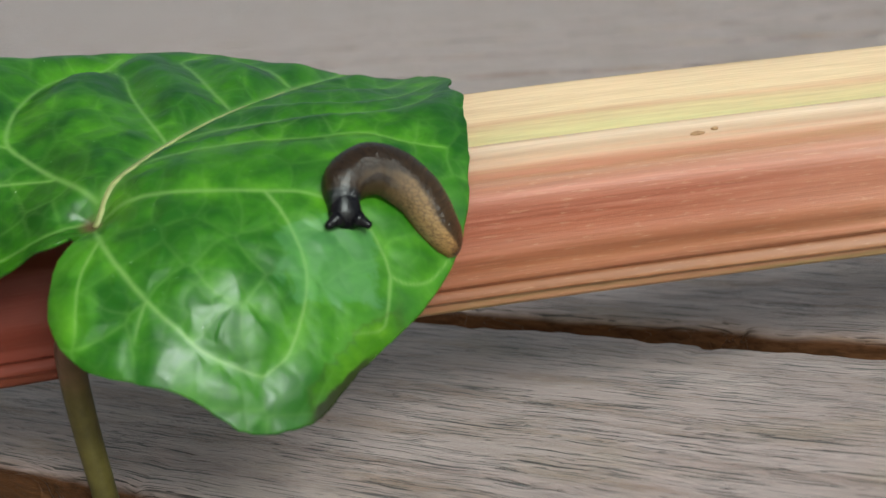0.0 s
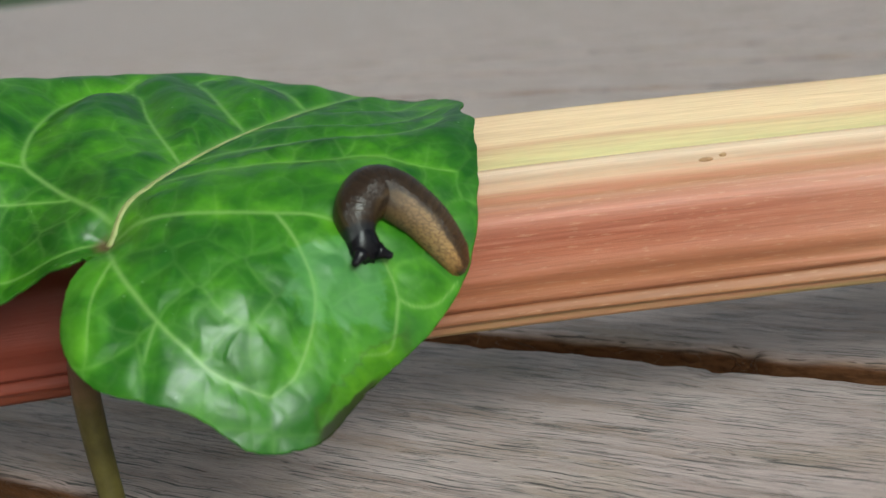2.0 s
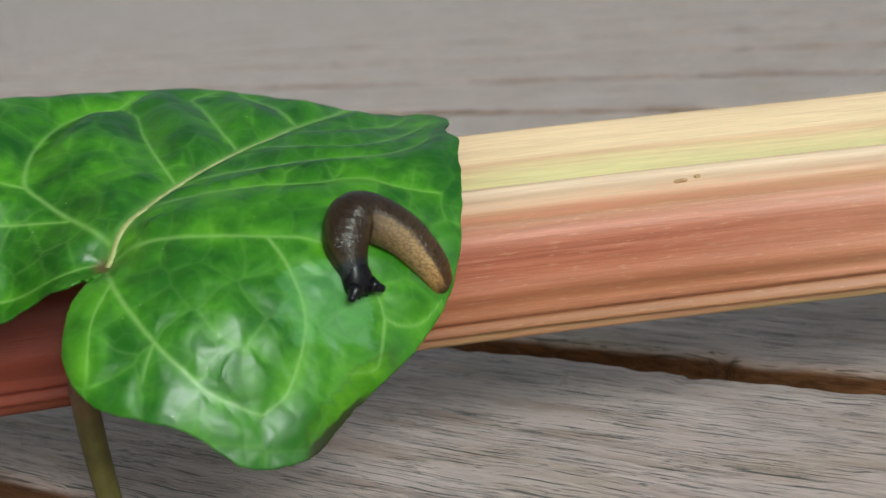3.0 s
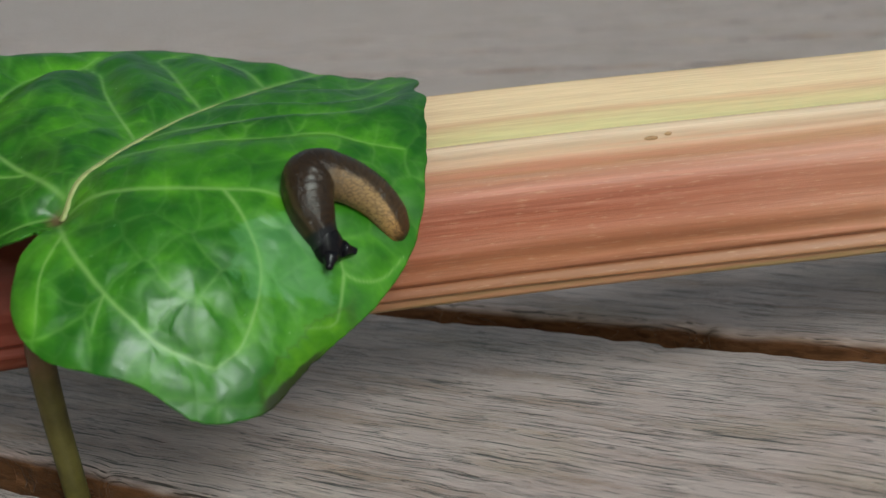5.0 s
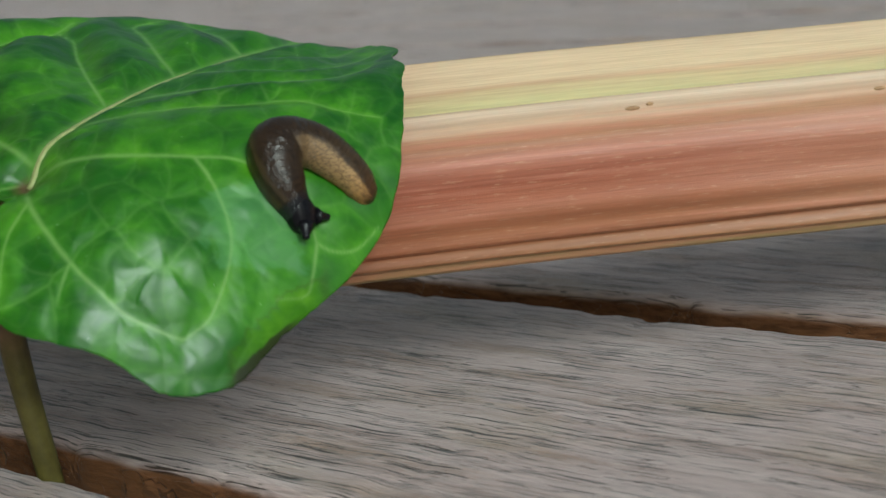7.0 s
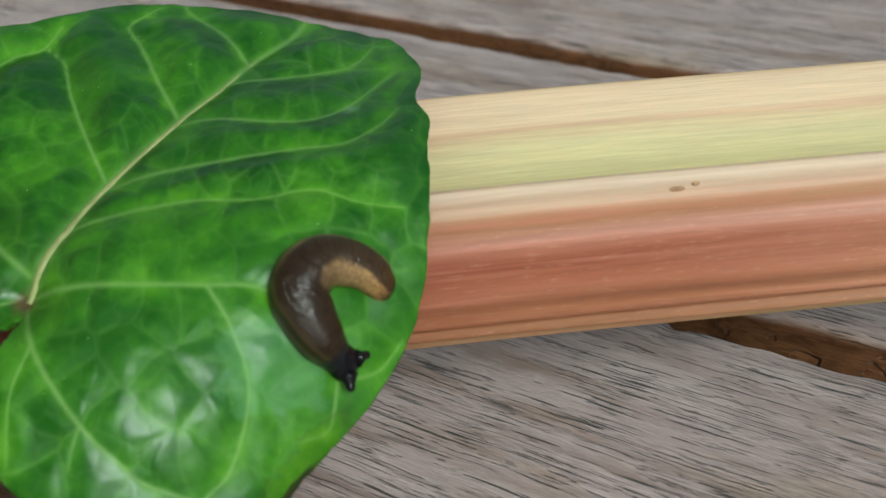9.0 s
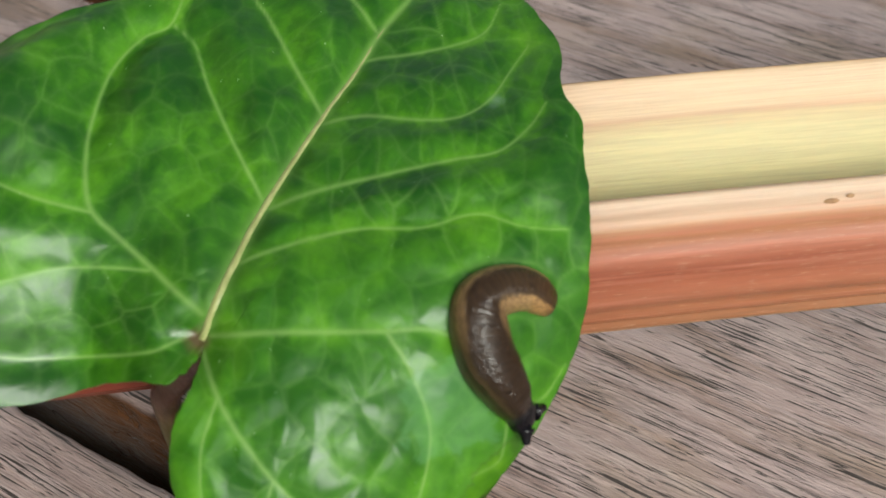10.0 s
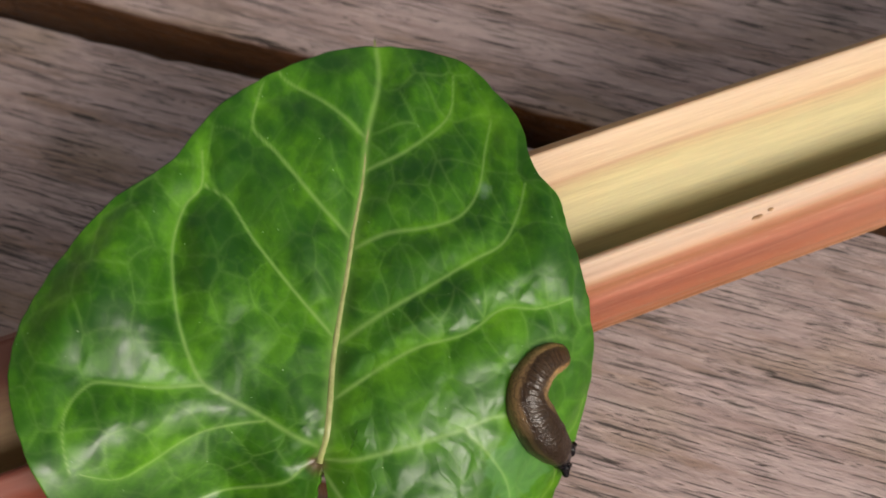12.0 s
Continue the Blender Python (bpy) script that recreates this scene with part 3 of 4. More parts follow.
VEINS = [
    (0.033, "midrib", [(-0.237, -0.25), (-0.16, -0.09), (-0.09, 0.04), (0.05, 0.24), (0.13, 0.34), (0.20, 0.44), (0.29, 0.54), (0.33, 0.64)]),
    (0.012, "vein", [(0.19, 0.44), (0.11, 0.54), (0.02, 0.64), (0.03, 0.675)]),
    (0.014, "vein", [(0.05, 0.24), (-0.01, 0.35), (-0.07, 0.48), (-0.11, 0.56), (-0.07, 0.62), (-0.04, 0.65)]),
    (0.014, "vein", [(-0.09, 0.04), (-0.15, 0.17), (-0.21, 0.32), (-0.24, 0.42), (-0.29, 0.48)]),
    (0.018, "vein", [(-0.23, -0.19), (-0.32, -0.10), (-0.41, -0.01), (-0.46, 0.06), (-0.47, 0.19), (-0.45, 0.30), (-0.42, 0.38), (-0.36, 0.45), (-0.30, 0.48), (-0.27, 0.55)]),
    (0.012, "vein", [(-0.455, 0.045), (-0.57, 0.09), (-0.67, 0.14), (-0.73, 0.16), (-0.80, 0.13), (-0.83, 0.07), (-0.84, -0.01)]),
    (0.010, "vein", [(-0.34, -0.09), (-0.52, -0.07), (-0.68, -0.09), (-0.75, -0.08), (-0.82, -0.02)]),
    (0.012, "vein", [(-0.25, -0.235), (-0.39, -0.265), (-0.60, -0.26), (-0.73, -0.23), (-0.81, -0.19)]),
    (0.011, "vein", [(0.16, 0.37), (0.27, 0.37), (0.39, 0.39), (0.46, 0.42), (0.51, 0.49)]),
    (0.012, "vein", [(0.05, 0.22), (0.15, 0.22), (0.26, 0.20), (0.36, 0.20), (0.44, 0.24), (0.51, 0.32), (0.56, 0.37)]),
    (0.014, "vein", [(-0.08, 0.03), (0.06, 0.06), (0.20, 0.08), (0.34, 0.10), (0.44, 0.11), (0.52, 0.16), (0.57, 0.21)]),
    (0.013, "vein", [(-0.15, -0.09), (-0.02, -0.06), (0.11, -0.04), (0.25, -0.05), (0.37, -0.03), (0.47, -0.07), (0.57, -0.09)]),
    (0.017, "vein", [(-0.235, -0.24), (-0.11, -0.24), (0.03, -0.25), (0.15, -0.26), (0.25, -0.27), (0.35, -0.33), (0.385, -0.40), (0.395, -0.45)]),
    (0.013, "vein", [(0.15, -0.26), (0.19, -0.34), (0.22, -0.45), (0.21, -0.54), (0.17, -0.64), (0.13, -0.68)]),
    (0.016, "vein", [(-0.235, -0.27), (-0.18, -0.40), (-0.10, -0.53), (-0.04, -0.60), (0.01, -0.65), (0.10, -0.69), (0.13, -0.68)]),
    (0.009, "vein", [(-0.10, -0.53), (-0.12, -0.58), (-0.13, -0.62)]),
    (0.009, "vein", [(-0.20, -0.36), (-0.24, -0.46), (-0.25, -0.58)]),
    (0.009, "vein", [(0.395, -0.45), (0.38, -0.52), (0.36, -0.57), (0.30, -0.59)]),
    (0.009, "vein", [(0.395, -0.45), (0.43, -0.46), (0.48, -0.44), (0.53, -0.38)]),
]


def spline_weights(x):
    m = 7
    s = np.clip(x, 0, 1) * (m - 3)
    i = np.minimum(s.astype(int), m - 4)
    f = s - i
    w = np.stack([(1 - f) ** 3, 3 * f**3 - 6 * f * f + 4, -3 * f**3 + 3 * f * f + 3 * f + 1, f**3], -1) / 6
    out = np.zeros(s.shape + (m,))
    for k in range(4):
        np.put_along_axis(out, (i + k)[..., None], w[..., k : k + 1], -1)
    return out


def leaf_h(u, v):
    u, v = np.atleast_1d(np.asarray(u, float)), np.atleast_1d(np.asarray(v, float))
    h = np.einsum("ni,ij,nj->n", spline_weights((v + 1.0) / 2.0), CAGE, spline_weights((u + 1.1) / 2.05))
    # the free lobe hangs lower towards its rim, and the tip lifts a little
    s1, s2, s3 = (np.clip(x, 0, 1) for x in ((-0.25 - u) / 0.28, (0.10 - v) / 0.40, (v - 0.44) / 0.26))
    h = h - 0.17 * s1 * s1 * (3 - 2 * s1) * s2 * s2 * (3 - 2 * s2) + 0.004 * s3 * s3 * np.clip((0.60 - u) / 0.15, 0, 1)
    # its outer part lies flatter
    h = h - 0.45 * np.clip(-0.45 - u, 0, 1) ** 2
    # the sunken throat where the stem joins
    return h - 0.085 * np.exp(-((u + 0.245) ** 2 + (v + 0.25) ** 2) / 0.07**2)


def leaf_place(u, v, lift=0.0):
    u, v = np.atleast_1d(np.asarray(u, float)), np.atleast_1d(np.asarray(v, float))
    h = leaf_h(u, v) + lift
    return LEAF_AT + u[:, None] * LEAF_U + v[:, None] * LEAF_V + h[:, None] * LEAF_N


def leaf_normal(u, v):
    e = 0.02
    a = leaf_place(np.add(u, e), v) - leaf_place(np.subtract(u, e), v)
    b = leaf_place(u, np.add(v, e)) - leaf_place(u, np.subtract(v, e))
    n = np.cross(a, b)
    return n / np.linalg.norm(n, axis=1)[:, None]


def areoles():
    """Seeds of the islands that the vein net encloses, in pairs on both sides of each main vein, and of the finer net within."""
    rnd = random.Random(11)
    wide, small = [], []

    def free(p, seeds, gap):
        return not seeds or np.min(np.linalg.norm(np.array(seeds) - p, axis=1)) > gap

    for _, _, pts in VEINS:
        line = smooth_line(pts, 30 * len(pts))
        s = np.concatenate([[0], np.cumsum(np.linalg.norm(np.diff(line, axis=0), axis=1))])
        at = rnd.uniform(0.02, 0.05)
        while at < s[-1] - 0.01:
            k = min(int(np.searchsorted(s, at)), len(line) - 2)
            way = (line[k + 1] - line[k]) / np.linalg.norm(line[k + 1] - line[k])
            off = np.array([-way[1], way[0]]) * rnd.uniform(0.030, 0.055)
            if free(line[k] + off, wide, 0.045) and free(line[k] - off, wide, 0.045):
                wide += [line[k] + off, line[k] - off]
            at += rnd.uniform(0.06, 0.15)
    for seeds, gap, tries in ((wide, 0.088, 6000), (small, 0.038, 16000)):
        for _ in range(tries):
            p = np.array([rnd.uniform(-0.98, 0.70), rnd.uniform(-0.84, 0.74)])
            if free(p, seeds, gap):
                seeds.append(p)
    trees = []
    for seeds in (wide, small):
        tree = kdtree.KDTree(len(seeds))
        for k, p in enumerate(seeds):
            tree.insert((p[0], p[1], 0.0), k)
        tree.balance()
        trees.append(tree)
    return trees


AREOLES = areoles()


def edge_distance(p, tree):
    """Distance to the border between the two nearest seeds, and which seed is the nearest."""
    out, who = np.empty(len(p)), np.empty(len(p), dtype=int)
    for k, (x, y) in enumerate(p):
        (c1, i1, d1), (c2, _, d2) = tree.find_n((x, y, 0.0), 2)
        out[k], who[k] = (d2 * d2 - d1 * d1) / (2 * (c2 - c1).length), i1
    return out, who


RIM = smooth_line(LEFT_MARGIN + RIGHT_MARGIN, 260, closed=True)


def distance_to(p, line, taper):
    """Distance to a line within its reach, and the same over the tapering width."""
    d, rel = np.full(len(p), 9.0), np.full(len(p), 9.0)
    m = len(line) - 1
    for k in range(m):
        a, b = line[k], line[k + 1]
        f = np.clip(((p - a) @ (b - a)) / ((b - a) @ (b - a)), 0, 1)
        e = np.linalg.norm(p - a - f[:, None] * (b - a), axis=1)
        d, rel = np.minimum(d, e), np.minimum(rel, e / (1 - taper * k / m))
    return d, rel


def vein_field(u, v):
    """Distance to the nearest main vein, the relief of the islands, how strongly veins colour the place, the pull of the main veins, how far from all veins, and a tone for each island."""
    near, mark, pull = np.full(len(u), 9.0), np.zeros(len(u)), np.zeros(len(u))
    p = np.stack([u, v], -1)
    for width, kind, pts in VEINS:
        d, rel = distance_to(p, smooth_line(pts, 6 * len(pts)), 0.65)
        near = np.minimum(near, d)
        pull += np.exp(-d / 0.10)
        mark = np.maximum(mark, 0.85 * np.exp(-((rel / (width * (0.60 if kind == "midrib" else 0.45))) ** 2)))
    bent = p + 0.007 * np.stack([np.sin(31 * v + 2 * np.sin(17 * u)), np.sin(29 * u + 1.7 * np.sin(19 * v))], -1) * np.clip(near / 0.03, 0, 1)[:, None]
    e1, isle = edge_distance(bent, AREOLES[0])
    e2, _ = edge_distance(bent + 0.004 * np.stack([np.sin(90 * v), np.sin(83 * u)], -1), AREOLES[1])
    fade = 0.55 + 0.45 * np.sin(7 * u + 3 * np.sin(5 * v)) * np.sin(6 * v + 2)
    mark = np.maximum(mark, (0.12 + 0.22 * fade ** 2) * np.exp(-((e1 / 0.0034) ** 2)))
    mark = np.maximum(mark, (0.05 + 0.11 * fade) * np.exp(-((e2 / 0.0030) ** 2)))
    close = np.minimum(near, e1)
    cells = (0.0020 + 0.0035 * fade) * (1 - np.exp(-((close / 0.028) ** 2))) + 0.0007 * (1 - np.exp(-((e2 / 0.008) ** 1.5)))
    deep = 1 - 0.60 * np.exp(-near / 0.034) - 0.24 * fade * np.exp(-e1 / 0.012)
    return near, cells, mark, pull, deep, (isle * 0.6180339) % 1.0


def rim_distance(u, v):
    p = np.stack([u, v], -1)
    best = np.full(len(p), 9.0)
    for q in RIM:
        best = np.minimum(best, np.abs(p - q).max(1) * 0.3 + np.linalg.norm(p - q, axis=1) * 0.7)
    return best


def blade_swell(u, v, near, pull):
    """Puckered panels between the veins, flattening out towards the rim."""
    # fullest on the far side of the midrib, slack in the lower lobe
    right = np.clip(0.5 + ((u + 0.237) * 0.84 - (v + 0.25) * 0.54) / 0.10, 0, 1)
    low = np.clip((0.0 - v) / 0.2, 0, 1) * np.clip((u + 0.36) / 0.12, 0, 1)
    lobe = np.clip((0.25 - v) / 0.3, 0, 1) * np.clip((-0.28 - u) / 0.15, 0, 1)
    full = (1 - 0.7 * lobe) * (0.092 - 0.036 * right) * (1 - 0.9 * low) * np.clip((0.60 - v) / 0.28, 0.3, 1) * np.clip((u + 0.95) / 0.3, 0.4, 1)
    puff = full * 1.45 * (1 - np.tanh(pull)) - full * 0.45
    puff = puff + (0.034 - 0.012 * right) * (1 - 0.85 * low) * (1 - 0.7 * lobe) * np.clip(1.2 + 1.2 * (u + 0.3), 0.4, 1) * ((1 - np.exp(-((near / 0.065) ** 2))) - 0.15)
    # the midrib lies in a valley
    d = distance_to(np.stack([u, v], -1), smooth_line(VEINS[0][2], 40), 0.0)[0]
    puff = puff + 0.022 * (1 - 0.6 * right) * (d / 0.09) * np.exp(1 - d / 0.09) * np.clip((v + 0.30) / 0.2, 0, 1)
    flat = np.exp(-((rim_distance(u, v) / 0.06) ** 2))
    puff = puff * (1 - flat) + 0.002 * flat
    wob = np.array([0.016 * noise.noise(Vector((a * 4.0, b * 4.0, 1.7))) + 0.0035 * noise.noise(Vector((a * 11, b * 11, 4.1))) for a, b in zip(u, v)])
    return puff + wob * (1 - 0.6 * lobe) * np.clip(near / 0.05, 0.2, 1), (1 + 0.25 * low) * (1 - 0.35 * lobe)


class Blade:
    """The blade's grid: rings round a core, with its veins, relief and tones worked out once."""

    def __init__(self, rings=160, cols=1000):
        rim = smooth_line(LEFT_MARGIN + RIGHT_MARGIN, cols, closed=True)
        ang = np.arange(cols) * 0.72
        rim = rim + 0.003 * np.array([(noise.noise(Vector((a * 0.21, 0, 0))), noise.noise(Vector((a * 0.21, 5, 0)))) for a in ang])
        core = np.array([0.0, -0.02])
        rr = np.linspace(0, 1, rings + 1)[1:] ** 0.85
        self.uv = np.concatenate([[core], (core + rr[:, None, None] * (rim - core)).reshape(-1, 2)])
        self.rings, self.cols = rings, cols
        u, v = self.uv[:, 0], self.uv[:, 1]
        near, cells, self.mark, pull, self.deep, self.tone = vein_field(u, v)
        swell, keep = blade_swell(u, v, near, pull)
        self.relief = self.smoothed(swell, 34) + self.smoothed(cells * keep, 2)
        self.tree = kdtree.KDTree(len(self.uv))
        for k, (x, y) in enumerate(self.uv):
            self.tree.insert((x, y, 0.0), k)
        self.tree.balance()

    def smoothed(self, values, times):
        g, core = values[1:].reshape(self.rings, self.cols).copy(), values[0]
        for _ in range(times):
            inner, outer = np.vstack([np.full((1, self.cols), core), g[:-1]]), np.vstack([g[1:], g[-1:]])
            g = 0.4 * g + 0.15 * (inner + outer + np.roll(g, 1, 1) + np.roll(g, -1, 1))
        return np.concatenate([[core], g.ravel()])

    def height(self, u, v):
        return np.array([self.relief[self.tree.find((x, y, 0.0))[1]] for x, y in zip(np.atleast_1d(u), np.atleast_1d(v))])


BLADE = Blade()


def leaf():
    thing = tagged(new("leaf"), "glossy green heart-shaped young leaf with pale veins draped over the rhubarb", "leaf")
    foot = LEAF_AT * K
    thing.location = foot
    u, v = BLADE.uv[:, 0], BLADE.uv[:, 1]
    p = (leaf_place(u, v) + leaf_normal(u, v) * BLADE.relief[:, None]) * K - foot
    m = BLADE.cols
    faces = [(0, 1 + j, 1 + (j + 1) % m) for j in range(m)]
    for i in range(BLADE.rings - 1):
        a = 1 + i * m
        faces += [(a + j, a + m + j, a + m + (j + 1) % m, a + (j + 1) % m) for j in range(m)]
    me = mesh_of("blade", p, faces, LEAF)
    uv_by_vertex(me, BLADE.uv, "plan")
    for name, values in (("vein", BLADE.mark), ("deep", BLADE.deep), ("tone", BLADE.tone)):
        me.attributes.new(name, "FLOAT", "POINT").data.foreach_set("value", values.astype(np.float32))
    blade = part("blade", me, thing)
    thick = blade.modifiers.new("thickness", "SOLIDIFY")
    thick.thickness, thick.offset = 0.00035, -1.0
    for width, name, pts in VEINS:
        line = smooth_line(pts, 10 * len(pts))
        line = line if name == "midrib" else line[: int(0.8 * len(line))]
        lu, lv = line[:, 0], line[:, 1]
        nn = leaf_normal(lu, lv)
        zero = BLADE.height(lu, lv)
        zero = np.convolve(np.pad(zero, 3, mode="edge"), np.ones(7) / 7, mode="valid")
        r = width * (0.32 if name == "midrib" else 0.15) * np.linspace(1.0, 0.3, len(lu))
        q = (leaf_place(lu, lv) + nn * (zero + (r * 0.4 + 0.0020 if name == "midrib" else r * 0.3 + 0.0010))[:, None]) * K - foot
        tv, tf = tube(q, r * K, 8, flat=0.55, up=nn)
        part(name, mesh_of(name, tv, tf, RIB if name == "midrib" else VEIN), blade, "pale raised midrib" if name == "midrib" else "")
    # the stem bends down from the throat and stands in the gap of the table
    top = leaf_place(-0.240, -0.254)[0] - 0.012 * LEAF_N
    line = smooth_line([top, leaf_place(-0.246, -0.272)[0] - 0.05 * LEAF_N, (-0.474, -1.618, 0.53), (-0.530, -1.622, 0.45), (-0.565, -1.602, 0.35), (-0.582, -1.580, 0.20), (-0.586, -1.558, 0.03), (-0.585, -1.535, -0.22), (-0.58, -1.52, -0.55)], 72)
    girths = np.interp(np.linspace(0, 1, 72), [0, 0.06, 0.13, 1], [0.018, 0.027, 0.032, 0.034]) + 0.003 * np.sin(np.linspace(0, 5.0, 72))
    tv, tf = tube(line * K - foot, girths * K, 16)
    part("stem", mesh_of("stem", tv, tf, STEM), thing, "olive-green stem, purple-brown above, standing in the gap")
    return thing


def on_blade(name, label, category, u, v, long, wide, high, turn, mat, group=""):
    """A small flattened blob lying on the blade."""
    verts, faces = [], []
    rows, cols = 7, 14
    for i in range(rows):
        a = math.pi * i / (rows - 1) - math.pi / 2
        for j in range(cols):
            t = 2 * math.pi * j / cols
            k = 1 + 0.18 * math.sin(3 * t + 1)
            verts.append((math.cos(a) * math.cos(t) * long * k * K, math.cos(a) * math.sin(t) * wide * k * K, math.sin(a) * high * K))
    for i in range(rows - 1):
        for j in range(cols):
            faces.append((i * cols + j, i * cols + (j + 1) % cols, (i + 1) * cols + (j + 1) % cols, (i + 1) * cols + j))
    ob = tagged(new(name, mesh_of(name, verts, faces, mat)), label, category, group)
    up = leaf_normal([u], [v])[0]
    x = LEAF_U * math.cos(turn) + LEAF_V * math.sin(turn)
    x = x - up * (x @ up)
    x /= np.linalg.norm(x)
    m = Matrix(np.stack([x, np.cross(up, x), up], 1).tolist()).to_4x4()
    m.translation = Vector((leaf_place(u, v)[0] + up * (BLADE.height(u, v)[0] + high * 0.4)) * K)
    ob.matrix_world = m
    return ob


def blade_bits():
    drops = ((0.592, 0.035, 0.008, 0.005, 0.4), (0.600, -0.025, 0.016, 0.004, 1.3), (0.606, 0.000, 0.006, 0.004, 0.0), (0.515, 0.345, 0.007, 0.004, 0.6), (0.49, 0.36, 0.006, 0.004, 2.0), (0.36, -0.36, 0.006, 0.003, 1.0))
    for u, v, long, wide, turn in drops:
        on_blade("water_droplet", "tiny water droplet on the leaf, its white glint put into the colour", "droplet", u, v, long, wide, 0.0035, turn, GLINT_WATER, "droplets on the leaf")
    on_blade("soil_speck", "tiny dark speck of soil on the leaf", "soil speck", 0.140, -0.262, 0.007, 0.005, 0.003, 0.5, SOIL)


# ---------------------------------------------------------------- slug
SEGMENTS = 96
SPINES = []                                  # (seconds, six places on the blade from tail to head)


def spine(t, *places):
    SPINES.append((t, np.array(places, float)))


spine(0.0, (0.546, -0.362), (0.510, -0.325), (0.464, -0.259), (0.389, -0.221), (0.318, -0.260), (0.313, -0.349))
spine(1.5, (0.544, -0.355), (0.508, -0.313), (0.454, -0.257), (0.380, -0.217), (0.320, -0.270), (0.334, -0.357))
spine(2.5, (0.546, -0.360), (0.500, -0.300), (0.438, -0.247), (0.360, -0.221), (0.319, -0.296), (0.340, -0.389))
spine(5.5, (0.533, -0.338), (0.482, -0.277), (0.407, -0.241), (0.337, -0.249), (0.334, -0.342), (0.378, -0.424))
spine(6.5, (0.528, -0.330), (0.470, -0.275), (0.397, -0.236), (0.328, -0.250), (0.329, -0.342), (0.377, -0.421))
spine(8.5, (0.514, -0.311), (0.458, -0.256), (0.382, -0.237), (0.319, -0.274), (0.342, -0.364), (0.399, -0.427))
spine(9.5, (0.521, -0.268), (0.449, -0.217), (0.362, -0.231), (0.338, -0.323), (0.373, -0.409), (0.428, -0.474))
spine(10.0, (0.516, -0.256), (0.438, -0.210), (0.349, -0.232), (0.341, -0.331), (0.379, -0.421), (0.427, -0.495))
spine(11.0, (0.508, -0.232), (0.425, -0.214), (0.358, -0.264), (0.353, -0.353), (0.371, -0.442), (0.405, -0.520))
spine(12.0, (0.507, -0.222), (0.415, -0.206), (0.341, -0.256), (0.341, -0.352), (0.370, -0.441), (0.409, -0.518))


def girth(f):
    """Half width and height of the body at f from tail (0) to head (1)."""
    w = np.interp(f, [0, 0.04, 0.12, 0.3, 0.5, 0.65, 0.8, 0.9, 0.96, 1.0], [0.020, 0.032, 0.044, 0.055, 0.064, 0.063, 0.050, 0.036, 0.040, 0.038])
    h = np.interp(f, [0, 0.04, 0.12, 0.3, 0.5, 0.65, 0.8, 0.9, 0.96, 1.0], [0.026, 0.042, 0.060, 0.080, 0.096, 0.100, 0.084, 0.058, 0.050, 0.044])
    return w, h


def segment_mesh(name, f, mat, reach=0.027):
    """One rigid slice of the body: a domed cross-section with a flat foot, rounded off at both ends; x along, z up."""
    cols, rows = 28, 13
    verts, uv, faces = [], [], []
    for i in range(rows):
        x = -1 + 2 * i / (rows - 1)
        x = math.copysign(1 - (1 - abs(x)) ** 1.3, x)
        k = max(0.02, 1 - abs(x) ** 3.2) ** 0.42
        ff = min(1.0, max(0.0, f + x * reach / 0.45))
        w, h = girth(ff)
        for j in range(cols):
            a = 2 * math.pi * j / cols
            c, s = math.cos(a), math.sin(a)
            y = math.copysign(abs(c) ** 0.85, c) * w * k * (1.10 if s < -0.5 else 1.0)
            z = (h * 0.62 * s if s > 0 else h * 0.38 * math.copysign(abs(s) ** 0.5, s)) * k + h * 0.38
            verts.append((x * reach * K, y * K, z * K))
            uv.append((ff, 0.0 if s < -0.4 else (s + 0.4) / 1.4))
    for i in range(rows - 1):
        for j in range(cols):
            faces.append((i * cols + j, i * cols + (j + 1) % cols, (i + 1) * cols + (j + 1) % cols, (i + 1) * cols + j))
    faces += [tuple(range(cols))[::-1], tuple((rows - 1) * cols + j for j in range(cols))]
    me = mesh_of(name, verts, faces, mat)
    uv_by_vertex(me, uv, "skin")
    return me


def lathe_x(name, outline, mat, bend=0.0, sides=12):
    """A small round body along x from (distance, radius) pairs."""
    pts = [(x, 0, bend * x * x) for x, _ in outline]
    v, f = tube(np.array(pts) * K, np.array([r for _, r in outline]) * K, sides)
    return mesh_of(name, v, f, mat)


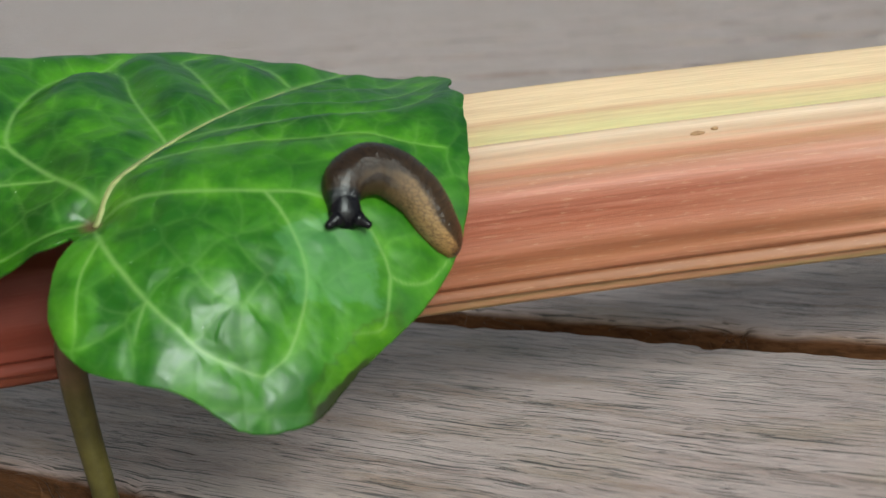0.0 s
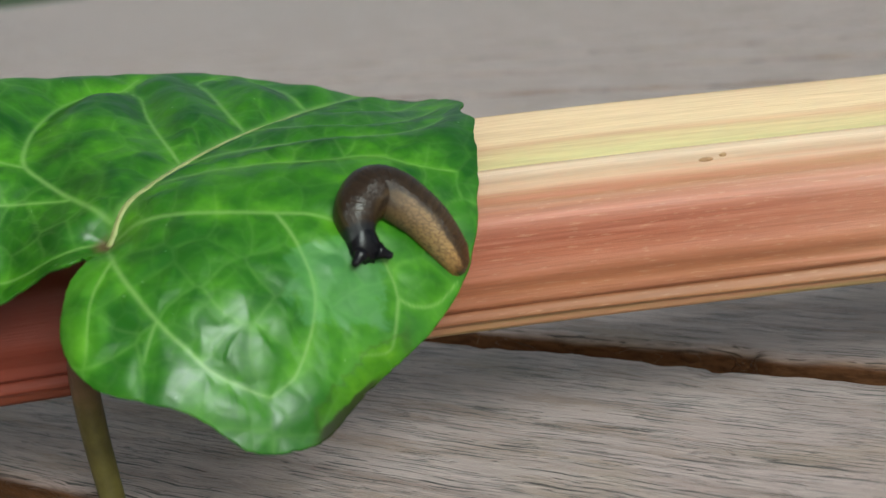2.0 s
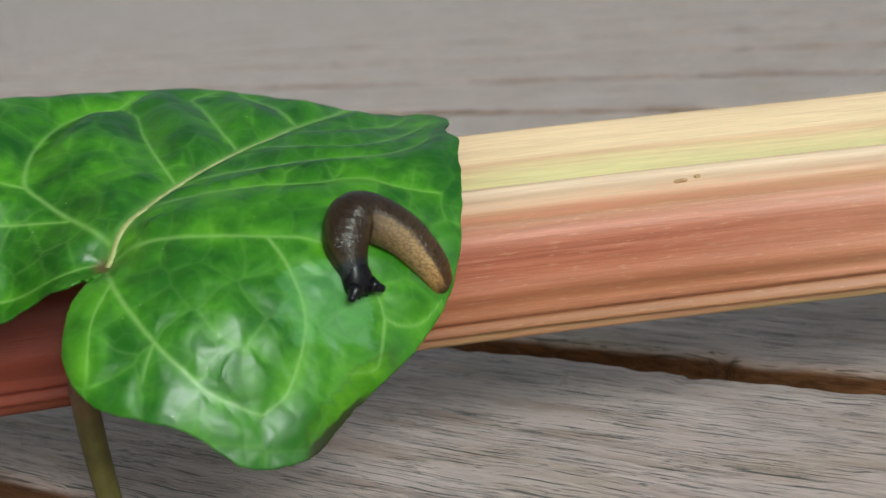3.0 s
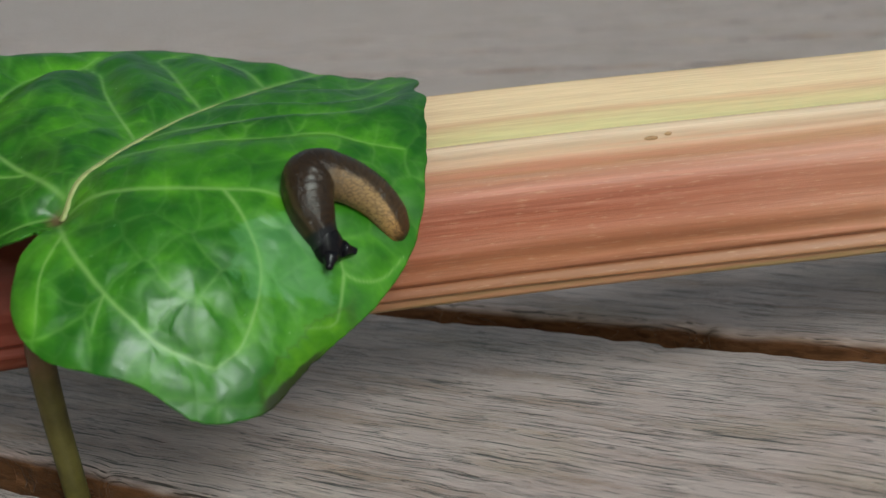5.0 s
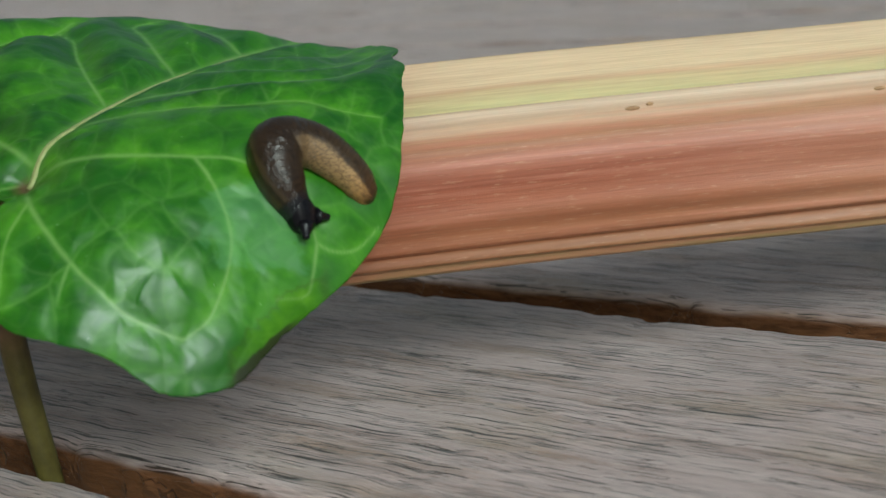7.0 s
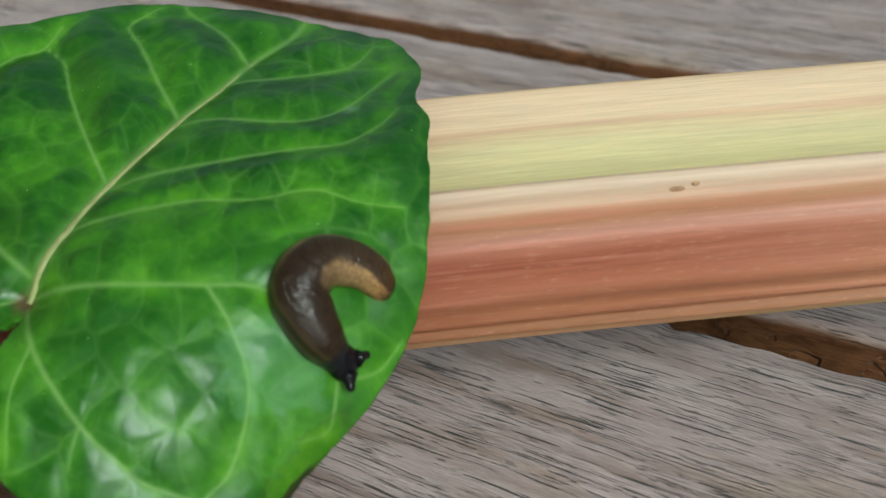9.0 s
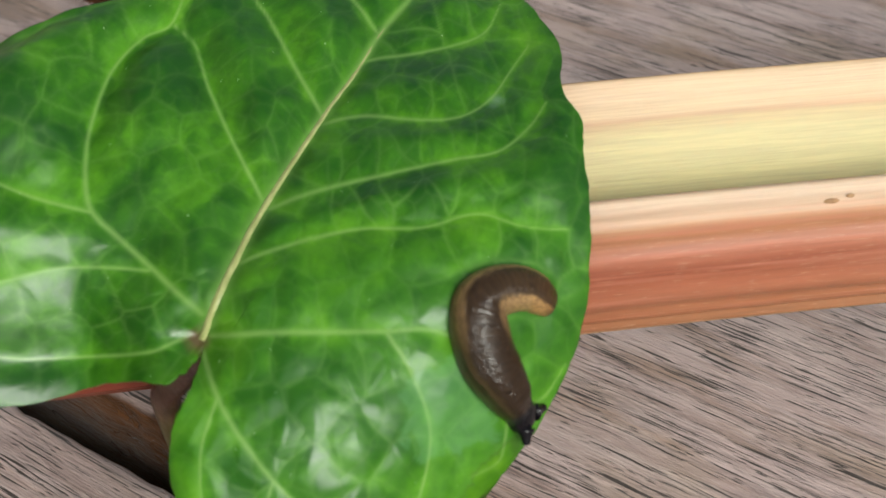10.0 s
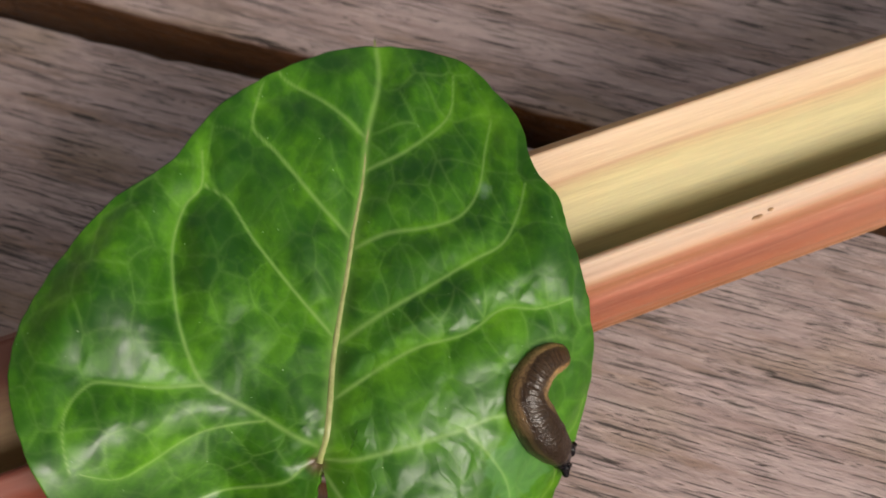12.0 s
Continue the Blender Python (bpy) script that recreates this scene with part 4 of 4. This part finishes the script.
def slug():
    thing = tagged(new("slug"), "small wet brown slug with a black head crawling on the leaf", "slug")
    thing.location = leaf_place(0.40, -0.30)[0] * K
    pieces = []
    for k in range(SEGMENTS):
        f = 0.060 + 0.840 * k / (SEGMENTS - 1)
        name = "tail" if k < 15 else "mantle" if 51 <= k <= 82 else "body_ring"
        pieces.append((f, part(name, segment_mesh(name, f, SLUG), thing)))
    head = part("head", segment_mesh("head", 0.94, BLACK, 0.040), thing, "shiny black head")
    pieces.append((0.94, head))
    for side in (-1, 1):
        part("eye_stalk", lathe_x("eye_stalk", [(0, 0.022), (0.010, 0.016), (0.020, 0.0115), (0.028, 0.0095), (0.033, 0.0085), (0.036, 0.004)], BLACK), head, m=pose(0.022 * K, side * 0.022 * K, 0.030 * K, 0, -6, side * 52))
        part("feeler", lathe_x("feeler", [(0, 0.005), (0.003, 0.0045), (0.006, 0.004), (0.008, 0.002)], BLACK), head, m=pose(0.034 * K, side * 0.010 * K, 0.012 * K, 0, 12, side * 20))
    return thing, pieces


ground()
sky_blocking_walls()
deck()
rhubarb_stalk()
leaf()
blade_bits()
SLUG_THING, SLUG_PIECES = slug()


# ---------------------------------------------------------------- what moves
def motions():
    foot = np.array(SLUG_THING.location)
    lines = {t: smooth_line(p, 101) for t, p in SPINES}
    for f, piece in SLUG_PIECES:
        rows = []
        for t, line in lines.items():
            c = np.array([np.interp(f * 100, np.arange(101), line[:, k]) for k in (0, 1)])
            a, b = (np.array([np.interp(np.clip(f * 100 + d, 0, 100), np.arange(101), line[:, k]) for k in (0, 1)]) for d in (-4, 4))
            way = (leaf_place(*b) - leaf_place(*a))[0]
            way /= np.linalg.norm(way)
            up = leaf_normal([c[0]], [c[1]])[0]
            up = up + np.array([0.0, 0.0, 0.8])
            up = up - way * (up @ way)
            up /= np.linalg.norm(up)
            across = np.cross(up, way)
            m = Matrix(np.stack([way, across, up], 1).tolist()).to_4x4()
            m.translation = Vector((leaf_place(*c)[0] - up * 0.004) * K - foot)
            rows.append((t, m))
        walk(piece, rows)


motions()
